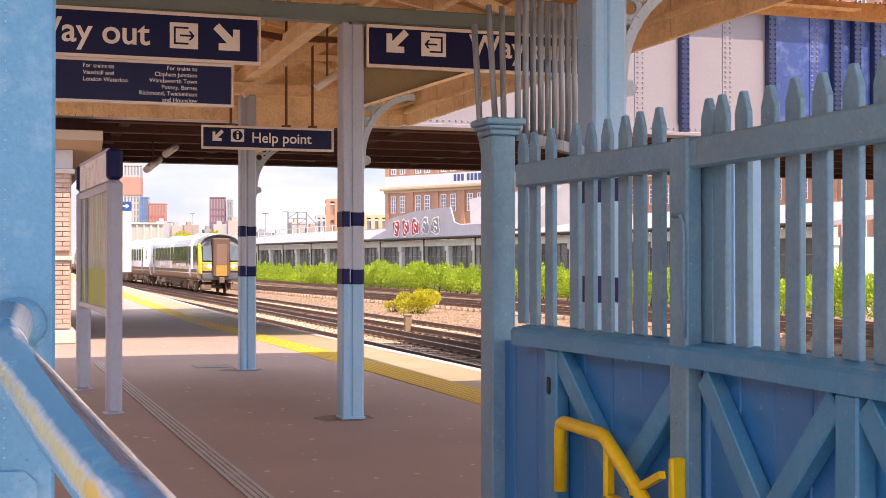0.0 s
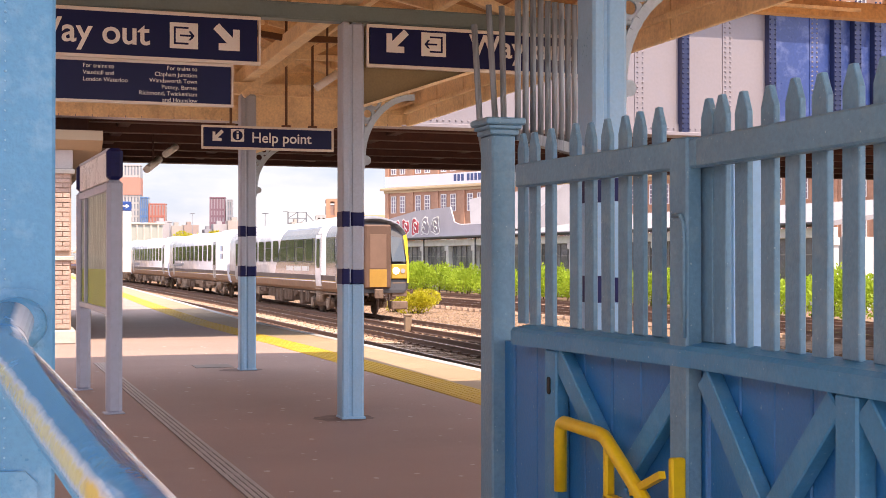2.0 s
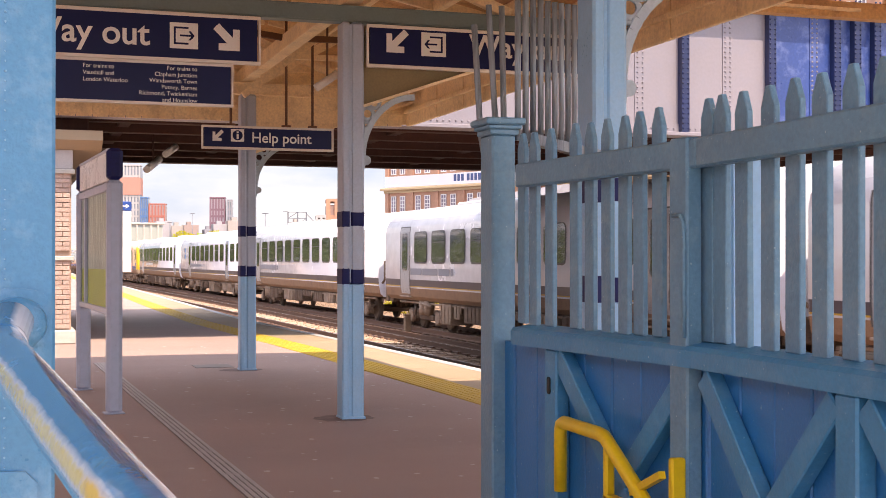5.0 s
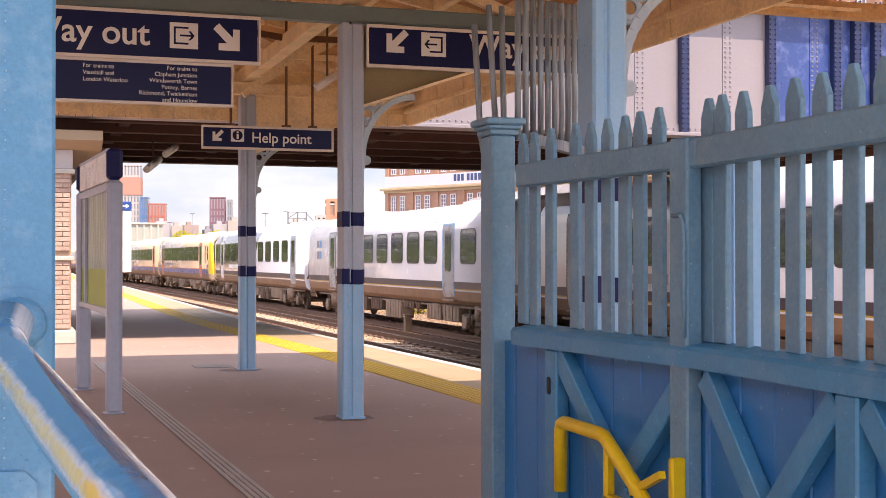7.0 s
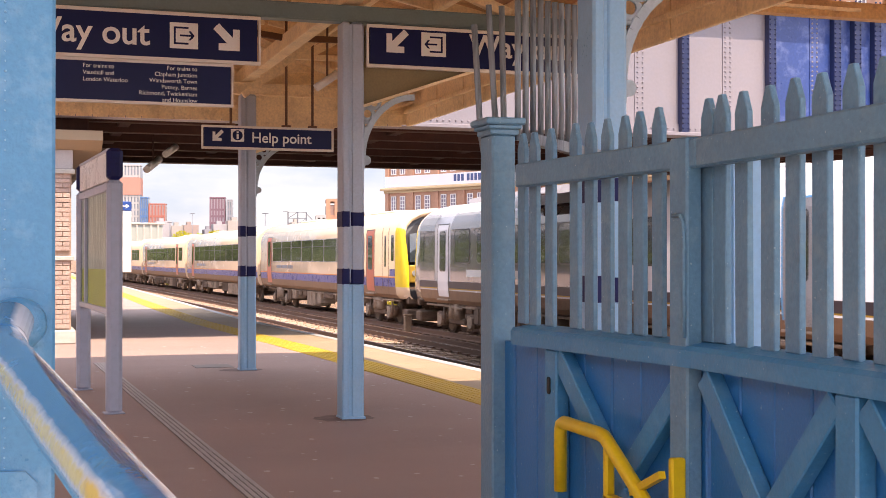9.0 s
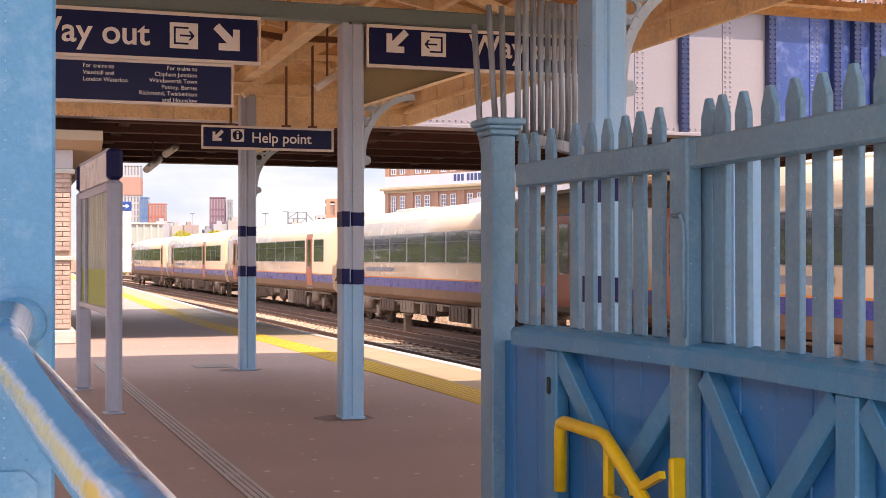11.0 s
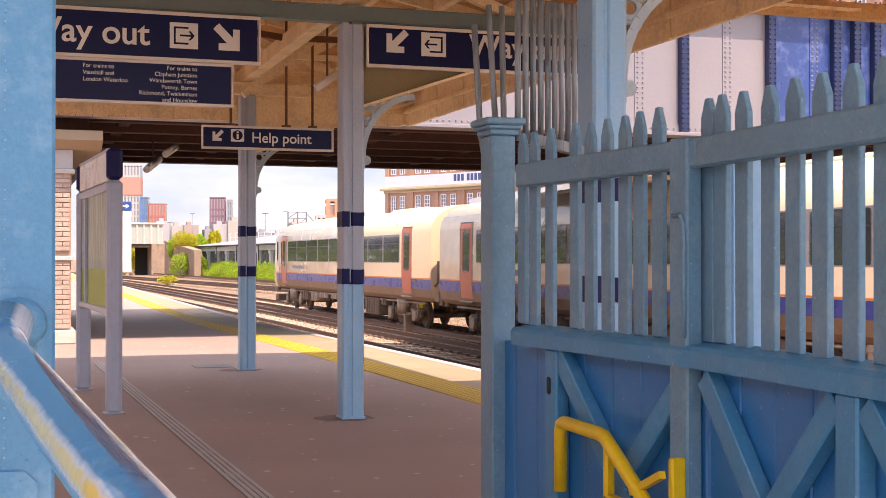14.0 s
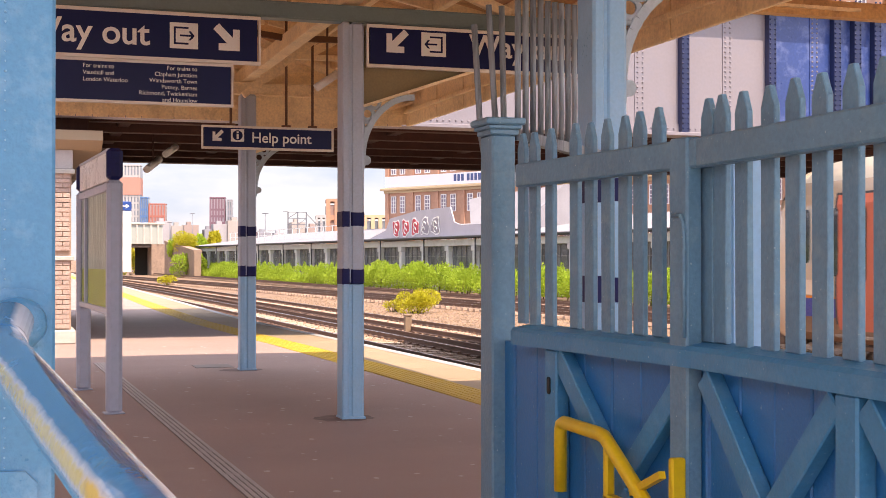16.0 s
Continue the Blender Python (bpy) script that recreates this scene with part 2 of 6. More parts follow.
def coping_pieces(cope):
    slab = {}
    y = 4.0
    i = 0
    while y < 62:
        for name, a, b, mt, hh in (("coping_slab", -0.90, -0.155, COPING, 0.0), ("tactile_slab", -1.365, -0.905, TACTILE, 0.004)):
            key = name
            if key not in slab:
                bm = bmesh.new()
                box(bm, (a, -0.372, -0.03), (b, 0.372, 0.002 + hh), 0.006)
                if name == "tactile_slab":
                    for u in range(6):
                        for v in range(10):
                            p = (a + 0.045 + u * 0.072, -0.335 + v * 0.0744)
                            bmesh.ops.create_cone(bm, cap_ends=True, segments=6, radius1=0.013, radius2=0.009, depth=0.006,
                                                  matrix=Matrix.Translation((*p, hh + 0.005)))
                me = bpy.data.meshes.new(name)
                bm.to_mesh(me)
                bm.free()
                me.materials.append(mt)
                slab[key] = me
            ang = math.atan2(edge_x(y + 0.375) - edge_x(y - 0.375), 0.75)
            share(name, slab[key], cope, Matrix.Translation((edge_x(y), y, 0.001 * (i % 3))) @ Matrix.Rotation(-ang, 4, 'Z'))
            i += 1
        y += 0.75
    bm = bmesh.new()
    strip(bm, -0.90, -0.155, 0.001, 0.001, 62, 180, edge_x)
    part("coping_run", bm, COPING, cope)
    bm = bmesh.new()
    strip(bm, -1.365, -0.90, 0.003, 0.003, 62, 180, edge_x)
    part("tactile_run", bm, TACTILE, cope)
    bm = bmesh.new()
    strip(bm, -0.15, 0.0, 0.005, 0.005, -60, 180, edge_x)
    strip(bm, 0.0, 0.004, 0.005, -0.05, -60, 180, edge_x)
    part("edge_line", bm, WLINE, cope)


GAUGE = 1.507
RAIL_PROFILE = [(-0.07, 0), (0.07, 0), (0.07, 0.012), (0.012, 0.03), (0.012, 0.115), (0.035, 0.122), (0.035, 0.155), (-0.035, 0.155), (-0.035, 0.122), (-0.012, 0.115), (-0.012, 0.03), (-0.07, 0.012)]


def rail_bm(base, y0, y1, z, step=6.0):
    bm = bmesh.new()
    prev = None
    k = int((y1 - y0) / step)
    n = len(RAIL_PROFILE)
    for i in range(k + 1):
        y = y0 + (y1 - y0) * i / k
        cur = [bm.verts.new((base(y) + px, y, z - 0.155 + pz)) for px, pz in RAIL_PROFILE]
        if prev:
            for j in range(n):
                f = bm.faces.new((prev[j], prev[(j + 1) % n], cur[(j + 1) % n], cur[j]))
                f.material_index = 1 if j in (6,) else 0
        prev = cur
    bmesh.ops.recalc_face_normals(bm, faces=bm.faces)
    return bm


def track(name, centre, y0, y1, label, third=None, sleepers=True, near=(0, 60), z=-0.9):
    tr = thing(name, label, "railway track", kind="structure")
    for s in (-1, 1):
        part("rail", rail_bm(lambda y: centre(y) + s * GAUGE / 2, y0, y1, z), [RAIL, RAILTOP], tr)
    if third is not None:
        part("conductor_rail", rail_bm(lambda y: centre(y) + third, y0, y1, z + 0.07), [RAIL, RAIL], tr, "rusty conductor rail on insulators")
    bm = bmesh.new()
    box(bm, (-1.25, -0.13, -0.12), (1.25, 0.13, 0.0), 0.01)
    sl = bpy.data.meshes.new("sleeper")
    bm.to_mesh(sl)
    bm.free()
    sl.materials.append(SLEEPER)
    bm = bmesh.new()
    for s in (-1, 1):
        for q in (-1, 1):
            box(bm, (s * GAUGE / 2 + q * 0.085 - 0.05, -0.09, -0.012), (s * GAUGE / 2 + q * 0.085 + 0.05, 0.09, 0.05), 0.008)
    if third is not None:
        box(bm, (third - 0.07, -0.06, -0.02), (third + 0.07, 0.06, 0.05), 0.01)
    ch = bpy.data.meshes.new("rail_chair")
    bm.to_mesh(ch)
    bm.free()
    ch.materials.append(RAIL)
    y = y0
    joined = bmesh.new()
    while y < y1 and sleepers:
        m = Matrix.Translation((centre(y), y, z - 0.155 + random.uniform(-0.008, 0.004))) @ Matrix.Rotation(random.uniform(-0.012, 0.012), 4, 'Z')
        if near[0] < y < near[1]:
            share("sleeper", sl, tr, m)
            share("rail_chair", ch, tr, m)
        else:
            box(joined, (-1.25, -0.13, -0.12), (1.25, 0.13, 0.0), 0, 0, m)
            for s in (-1, 1):
                box(joined, (s * GAUGE / 2 - 0.13, -0.09, -0.012), (s * GAUGE / 2 + 0.13, 0.09, 0.05), 0, 1, m)
        y += 0.68
    if len(joined.verts):
        tagged(part("sleeper_run", joined, [SLEEPER, RAIL], tr), kind="stuff")
    return tr


T1, T2, T3 = 5.98 + 0.72, 5.98 + 0.72 + 3.44, 5.98 + 0.72 + 6.88
TRAIN_X = T3


def ballast_beds():
    bm = bmesh.new()
    for c in (T1, T2, T3):
        prev = None
        for i in range(61):
            y = -40 + i * 4.5
            x = c + bend(y)
            cur = [bm.verts.new((x + dx, y, zz)) for dx, zz in ((-1.9, -1.2), (-1.35, -1.075), (1.35, -1.075), (1.9, -1.2))]
            if prev:
                for j in range(3):
                    bm.faces.new((prev[j], prev[j + 1], cur[j + 1], cur[j]))
            prev = cur
    tagged(link("ballast_bed", bm, BALLAST), "brown stone ballast under the tracks", "ballast", kind="stuff")
    # loose stones, nearest stretch
    rng = np.random.default_rng(4)
    bm = bmesh.new()
    n = 26000
    base = [(1, 0, 0), (-0.6, 0.8, 0), (-0.5, -0.85, 0.1), (0.05, 0.1, 0.85)]
    verts, faces = [], []
    for i in range(n):
        y = 16 + 70 * rng.random() ** 1.6
        x = 8.3 + (10.5 + (y - 16) * 0.16) * rng.random()
        x += bend(y)
        near_track = min(abs(x - bend(y) - c) for c in (T1, T2, T3))
        z = -1.08 if near_track < 1.4 else -1.08 - min(0.14, (near_track - 1.4) * 0.25)
        if z < -1.2:
            z = -1.215
        s = 0.03 + 0.035 * rng.random()
        a = rng.random() * 6.28
        ca, sa = math.cos(a) * s, math.sin(a) * s
        k = len(verts)
        for bx, by, bz in base:
            verts.append((x + bx * ca - by * sa, y + bx * sa + by * ca, z + bz * s * (0.7 + 0.6 * rng.random())))
        faces += [(k, k + 1, k + 3), (k + 1, k + 2, k + 3), (k + 2, k, k + 3)]
    bm.free()
    me = bpy.data.meshes.new("loose_ballast")
    me.from_pydata(verts, [], faces)
    me.materials.append(STONE)
    tagged(new("loose_ballast", me), "loose brown and buff ballast stones", "ballast", kind="stuff")


ground()
COPE = platform()
ballast_beds()
track("track_1", lambda y: T1 + bend(y), -40, 200, "running track beside the platform with rusty rails", sleepers=True, near=(14, 40))
track("track_2", lambda y: T2 + bend(y), -40, 240, "running track with rusty rails and worn sleepers", third=1.17, near=(18, 62))
track("track_3", lambda y: T3 + bend(y), -40, 260, "running track with rusty rails on timber sleepers", third=-1.17, near=(24, 78))
far4 = lambda y: 22.6 - 0.085 * (y - 55)
far5 = lambda y: 27.2 - 0.035 * (y - 68)
track("track_4", far4, 10, 230, "far running track with dark rusty rails", third=1.17, near=(0, 0))
track("track_5", far5, 10, 230, "far running track with dark rusty rails", third=-1.17, near=(0, 0))

# ---- platform columns, beam and signs ----
COLGREY = mat("column_grey_lilac_paint", (0.42, 0.48, 0.58), 0.4, var=0.12, scale=2, fine=60, bump=0.08, stain=(0.5, 0.52, 0.55), stain_amt=0.25)


def column(y, bands=True):
    col = thing("canopy_column", "pale blue iron canopy column with two navy bands", "column", group="canopy columns", at=(COL_X, y, 0))
    w = 0.095
    # fluted box section: a web with rounded flanges, two-tone paint
    for nm, z0, z1, mt in (("lower_shaft", 0.0, 1.12, PALEBLUE), ("upper_shaft", 1.12, 3.26, COLGREY if y > 8 else PALEBLUE)):
        bm = bmesh.new()
        box(bm, (-w, -w, z0), (-0.035, w, z1), 0.012)
        box(bm, (-0.022, -w * 0.8, z0), (w, w, z1), 0.02)
        box(bm, (-w * 0.8, -w * 0.7, z0), (w * 0.8, w * 0.7, z1 - 0.02))
        part(nm, bm, mt, col)
    if bands:
        for z0, z1 in ((1.10, 1.24), (1.57, 1.71)):
            b2 = bmesh.new()
            box(b2, (-w - 0.003, -w - 0.003, z0), (-0.033, w + 0.003, z1), 0.01)
            box(b2, (-0.024, -w * 0.8 - 0.003, z0), (w + 0.003, w + 0.003, z1), 0.018)
            part("painted_band", b2, NAVY, col, "navy painted visibility band")
    bm = bmesh.new()
    box(bm, (-w - 0.006, -w - 0.006, 0), (w + 0.006, w + 0.006, 0.02), 0.004)
    part("base_plate", bm, PALEBLUE, col)
    # curved bracket towards the track
    bm = bmesh.new()
    pts = [(0.095 + 0.45 * (1 - math.cos(a)), 0, 2.15 + 0.52 * math.sin(a)) for a in [i * math.pi / 2 / 12 for i in range(13)]]
    for a, b in zip(pts, pts[1:]):
        beam_between(bm, a, b, 0.05, 0.03, up=(0, 1, 0))
    box(bm, (0.085, -0.03, 2.06), (0.115, 0.03, 2.2), 0.008)
    tube(bm, (0.125, -0.025, 2.13), (0.125, 0.025, 2.13), 0.04, 12)
    for (cx, cz, r) in ((0.14, 2.52, 0.05), (0.2, 2.61, 0.045), (0.13, 2.42, 0.03)):
        ring = [(cx + r * math.cos(t), 0, cz + r * math.sin(t)) for t in [k * 2 * math.pi / 14 for k in range(15)]]
        for a, b in zip(ring, ring[1:]):
            beam_between(bm, a, b, 0.03, 0.016, up=(0, 1, 0))
    part("bracket", bm, mat("bracket_paint", (0.42, 0.50, 0.56), 0.45, var=0.15), col, "curved cast-iron bracket with scrollwork")
    return col


COL0_Y = 5.63
for yy in COL_Y:
    column(yy)
column(COL0_Y)


# ---- canopy ----
FASCIA_X, FASCIA_Z, END_Y, CAN_Y = 4.80, 3.0, 15.8, -0.7
DARKWOOD = mat("dark_stained_timber", (0.16, 0.075, 0.035), 0.7, var=0.3, scale=3, bump=0.2)


def slab(name, lo, hi, material, label, category, kind="structure", bevel=0.0):
    return tagged(link(name, boxed(lo, hi, bevel), material), label, category, kind=kind)


def canopy():
    def roof_z(x):
        return 3.60 + (x + 1.6) * 0.10 if x < 2.69 else 3.60 + (FASCIA_X - x) * 0.203
    # the boarded roof, each board its own ridge in one mesh
    bm = bmesh.new()
    for x0, x1 in ((-1.6, 2.69), (2.69, FASCIA_X)):
        y = CAN_Y
        while y < END_Y:
            j = random.uniform(0, 0.006)
            prism(bm, [(x0, y, roof_z(x0 + 1e-4) + j), (x1, y, roof_z(x1 - 1e-4) + j), (x1, y, roof_z(x1 - 1e-4) + 0.05), (x0, y, roof_z(x0 + 1e-4) + 0.05)], (0, 0.163, 0))
            y += 0.17
    tagged(link("canopy_roof", bm, BOARD), "boarded brown timber platform canopy roof", "canopy", kind="structure")
    fas = slab("canopy_fascia", (FASCIA_X, CAN_Y, FASCIA_Z), (FASCIA_X + 0.05, END_Y, 3.66), CREAM, "cream painted canopy fascia boards", "fascia")
    me = bpy.data.meshes.new("fascia_board")
    bm = boxed((-0.012, 0, FASCIA_Z - 0.01), (0.0, 0.93, 3.6), 0.005)
    bm.to_mesh(me)
    bm.free()
    me.materials.append(CREAM)
    y = 6.0
    while y < END_Y - 0.9:
        share("fascia_board", me, fas, Matrix.Translation((FASCIA_X, y, 0)))
        y += 0.95
    part("fascia_moulding", boxed((FASCIA_X - 0.05, CAN_Y, FASCIA_Z + 0.14), (FASCIA_X - 0.012, END_Y, FASCIA_Z + 0.19), 0.006), CREAM, fas)
    val = slab("canopy_end_valance", (-1.7, END_Y, 3.02), (FASCIA_X + 0.05, END_Y + 0.04, 3.64), CREAM, "cream boarded canopy end valance", "valance")
    bm = bmesh.new()
    prism(bm, [(-1.6, END_Y - 0.03, 3.62), (FASCIA_X, END_Y - 0.03, 3.62), (2.69, END_Y - 0.03, 4.02)], (0, 0.06, 0))
    part("gable_panel", bm, CREAM, val)
    me = bpy.data.meshes.new("valance_board")
    bm = boxed((0, -0.012, 2.99), (0.183, 0.0, 3.14), 0.004)
    bm.to_mesh(me)
    bm.free()
    me.materials.append(CREAM)
    x = -0.2
    while x < 4.6:
        share("valance_board", me, val, Matrix.Translation((x, END_Y, 0)))
        x += 0.19
    part("valance_rail", boxed((-1.7, END_Y - 0.05, 3.14), (FASCIA_X, END_Y, 3.19), 0.006), CREAM, val)
    # purlins along the platform
    for x in (-0.7, 0.5, 1.6, 3.3, 3.85, 4.4):
        slab("canopy_purlin", (x - 0.04, CAN_Y, roof_z(x) - 0.14), (x + 0.04, END_Y, roof_z(x) - 0.01), CREAM, "cream timber purlin under the canopy boards", "purlin", "", 0.006)
    slab("canopy_wall_plate", (COL_X - 0.07, CAN_Y, 3.42), (COL_X + 0.07, END_Y, 3.58), CREAM, "cream timber plate along the column line", "beam", "", 0.008)
    # rafters and struts at each bay
    for k, y in enumerate((2.2, 3.8, 6.8, 8.1, 9.3, 11.7, 12.95, 14.15)):
        raf = thing("canopy_rafter", "cream painted timber rafter pair with raking struts", "rafter", group="canopy rafters", at=(0, y, 0))
        bm = bmesh.new()
        beam_between(bm, (-1.55, 0, 3.52), (2.66, 0, 3.95), 0.06, 0.12)
        part("back_rafter", bm, CREAM, raf)
        bm = bmesh.new()
        beam_between(bm, (2.72, 0, 3.95), (4.76, 0, 3.53), 0.06, 0.12)
        part("front_rafter", bm, CREAM, raf)
        for xa, xb in ((2.62, 1.2), (2.76, 4.2)):
            bm = bmesh.new()
            beam_between(bm, (xa, 0, 3.55), (xb, 0, roof_z(xb) - 0.16), 0.05, 0.06)
            part("strut", bm, CREAM if k % 2 else DARKWOOD, raf)
    for n, yy in enumerate((COL0_Y, *COL_Y)):
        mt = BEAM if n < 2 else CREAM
        bm_ = thing("canopy_cross_beam", ("sage" if n < 2 else "cream") + " painted steel cross beam on the column", "beam", group="canopy beams", at=(0, yy, 0))
        bm = bmesh.new()
        box(bm, (-1.6, -0.06, 3.26), (COL_X + 2.0, 0.06, 3.275), 0.003)
        box(bm, (-1.6, -0.012, 3.275), (COL_X + 2.0, 0.012, 3.385))
        box(bm, (-1.6, -0.06, 3.385), (COL_X + 2.0, 0.06, 3.40), 0.003)
        box(bm, (-1.6, -0.058, 3.276), (COL_X + 2.0, -0.05, 3.384))
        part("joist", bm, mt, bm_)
        bm = bmesh.new()
        prism(bm, [(2.78, -0.01, 2.585), (4.72, -0.01, 3.25), (2.78, -0.01, 3.25)], (0, 0.02, 0))
        # Near plates carry their shade as olive colour; the end plate is cream.
        part("cantilever_web", bm, CREAM if n == 2 else mat("olive_shade_paint", (0.27, 0.20, 0.095), 0.6, var=0.15), bm_, ("cream" if n == 2 else "olive") + " coloured tapered cantilever plate")
        bm = bmesh.new()
        beam_between(bm, (2.78, 0, 2.575), (4.75, 0, 3.25), 0.14, 0.022)
        part("cantilever_flange", bm, CREAM, bm_)
        for xx in (0.9, 2.1):
            bm = bmesh.new()
            beam_between(bm, (xx, 0, 3.40), (xx - 0.25, 0, roof_z(xx) - 0.05), 0.06, 0.06)
            part("post", bm, CREAM, bm_)
        bm = bmesh.new()
        beam_between(bm, (2.60, 0, 3.92), (1.0, 0, 3.42), 0.045, 0.055)
        part("raking_strut", bm, CREAM, bm_)
        bm = bmesh.new()
        beam_between(bm, (2.78, 0, 3.92), (4.1, 0, 3.42), 0.06, 0.09)
        part("raking_strut", bm, CREAM, bm_)


canopy()


def canopy_bracing():
    """A slim raking brace and a tube lamp under the canopy boards."""
    bm = bmesh.new()
    beam_between(bm, (2.27, 13.2, 2.98), (3.42, 13.2, 3.92), 0.06, 0.07)
    tagged(link("canopy_brace", bm, CREAM), "slim cream raking brace under the canopy boards", "brace")
    bm = bmesh.new()
    beam_between(bm, (2.66, 14.3, 3.30), (3.66, 14.3, 3.88), 0.09, 0.10)
    tagged(link("canopy_brace", bm, CREAM), "cream raking brace near the canopy end", "brace")
    t = thing("tube_lamp", "white tube lamp hung under the canopy boards", "lamp")
    bm = bmesh.new()
    sweep(bm, [(2.98, 13.0, 3.06), (3.21, 13.0, 3.22)], 0.042, 12)
    part("diffuser", bm, WHITE, t)
    bm = bmesh.new()
    tube(bm, (3.1, 13.0, 3.14), (3.1, 13.0, 3.96), 0.012, 8)
    part("hanger_rod", bm, DARKWOOD, t)


canopy_bracing()


def light_blocking_wall():
    """Unseen brick wall added at the left to keep light off the gate."""
    w = thing("unseen_wall", "unseen brown brick wall added to shade the gate", "wall", kind="structure")
    part("brickwork", boxed((-4.4, -1.5, 0), (-4.0, END_Y, 3.6)), BRICK, w)
    part("plinth", boxed((-4.0, -1.5, 0), (-3.94, END_Y, 0.35), 0.01), CONC, w)
    part("coping", boxed((-4.45, -1.5, 3.6), (-3.95, END_Y, 3.68), 0.02), CONC, w)


light_blocking_wall()


# ---- hanging signs ----
def face(X, Z, Y):
    """A pose on a board that faces the camera side."""
    return Matrix.Translation((X, Y, Z)) @ Matrix.Rotation(math.pi / 2, 4, 'X')


def outline(bm, pts, Y, d=0.003, mi=0):
    prism(bm, [(x, Y, z) for x, z in pts], (0, -d, 0), mi)


def arrow_shape(cx, cz, s, dx):
    """Diagonal arrow that points down and to one side, s wide."""
    a = [(-0.5, 0.5), (-0.36, 0.62), (0.22, 0.04), (0.22, 0.4), (0.5, 0.4), (0.5, -0.5), (-0.38, -0.5), (-0.38, -0.2), (-0.02, -0.2), (-0.6, 0.38)]
    return [(cx + dx * x * s, cz + z * s) for x, z in (a if dx > 0 else a[::-1])]


def board(parent, x0, x1, z0, z1, Y, name="panel", rim=0.028):
    p = part(name, boxed((x0 + rim, Y, z0 + rim), (x1 - rim, Y + 0.03, z1 - rim)), SIGNBLUE, parent)
    bm = bmesh.new()
    box(bm, (x0, Y - 0.006, z0), (x1, Y + 0.034, z0 + rim), 0.003)
    box(bm, (x0, Y - 0.006, z1 - rim), (x1, Y + 0.034, z1), 0.003)
    box(bm, (x0, Y - 0.006, z0 + rim), (x0 + rim * 0.6, Y + 0.034, z1 - rim))
    box(bm, (x1 - rim * 0.6, Y - 0.006, z0 + rim), (x1, Y + 0.034, z1 - rim))
    part("border", bm, mat("sign_border_cream", (0.82, 0.77, 0.70), 0.4, var=0.06), parent, "cream metal border")
    return p


def exit_symbol(parent, x0, x1, z0, z1, Y, flip):
    bm = bmesh.new()
    box(bm, (x0, Y - 0.004, z0), (x1, Y - 0.001, z1), 0.001)
    p = part("exit_symbol", bm, WHITE, parent)
    w, h = x1 - x0, z1 - z0

    def u(a):
        return x0 + w * a if not flip else x1 - w * a
    bm = bmesh.new()
    t = 0.07

    def bar(a0, a1, b0, b1):
        xa, xb = sorted((u(a0), u(a1)))
        box(bm, (xa, Y - 0.007, z0 + h * b0), (xb, Y - 0.004, z0 + h * b1))
    bar(0.14, 0.14 + t, 0.16, 0.84)
    bar(0.14 + t, 0.66, 0.16, 0.16 + t)
    bar(0.14 + t, 0.66, 0.84 - t, 0.84)
    bar(0.36, 0.84, 0.47, 0.54)
    outline(bm, [(u(0.66), z0 + h * 0.68), (u(0.74), z0 + h * 0.68), (u(0.88), z0 + h * 0.505), (u(0.74), z0 + h * 0.33), (u(0.66), z0 + h * 0.33), (u(0.78), z0 + h * 0.505)], Y - 0.004)
    part("exit_line", bm, SIGNBLUE, p)


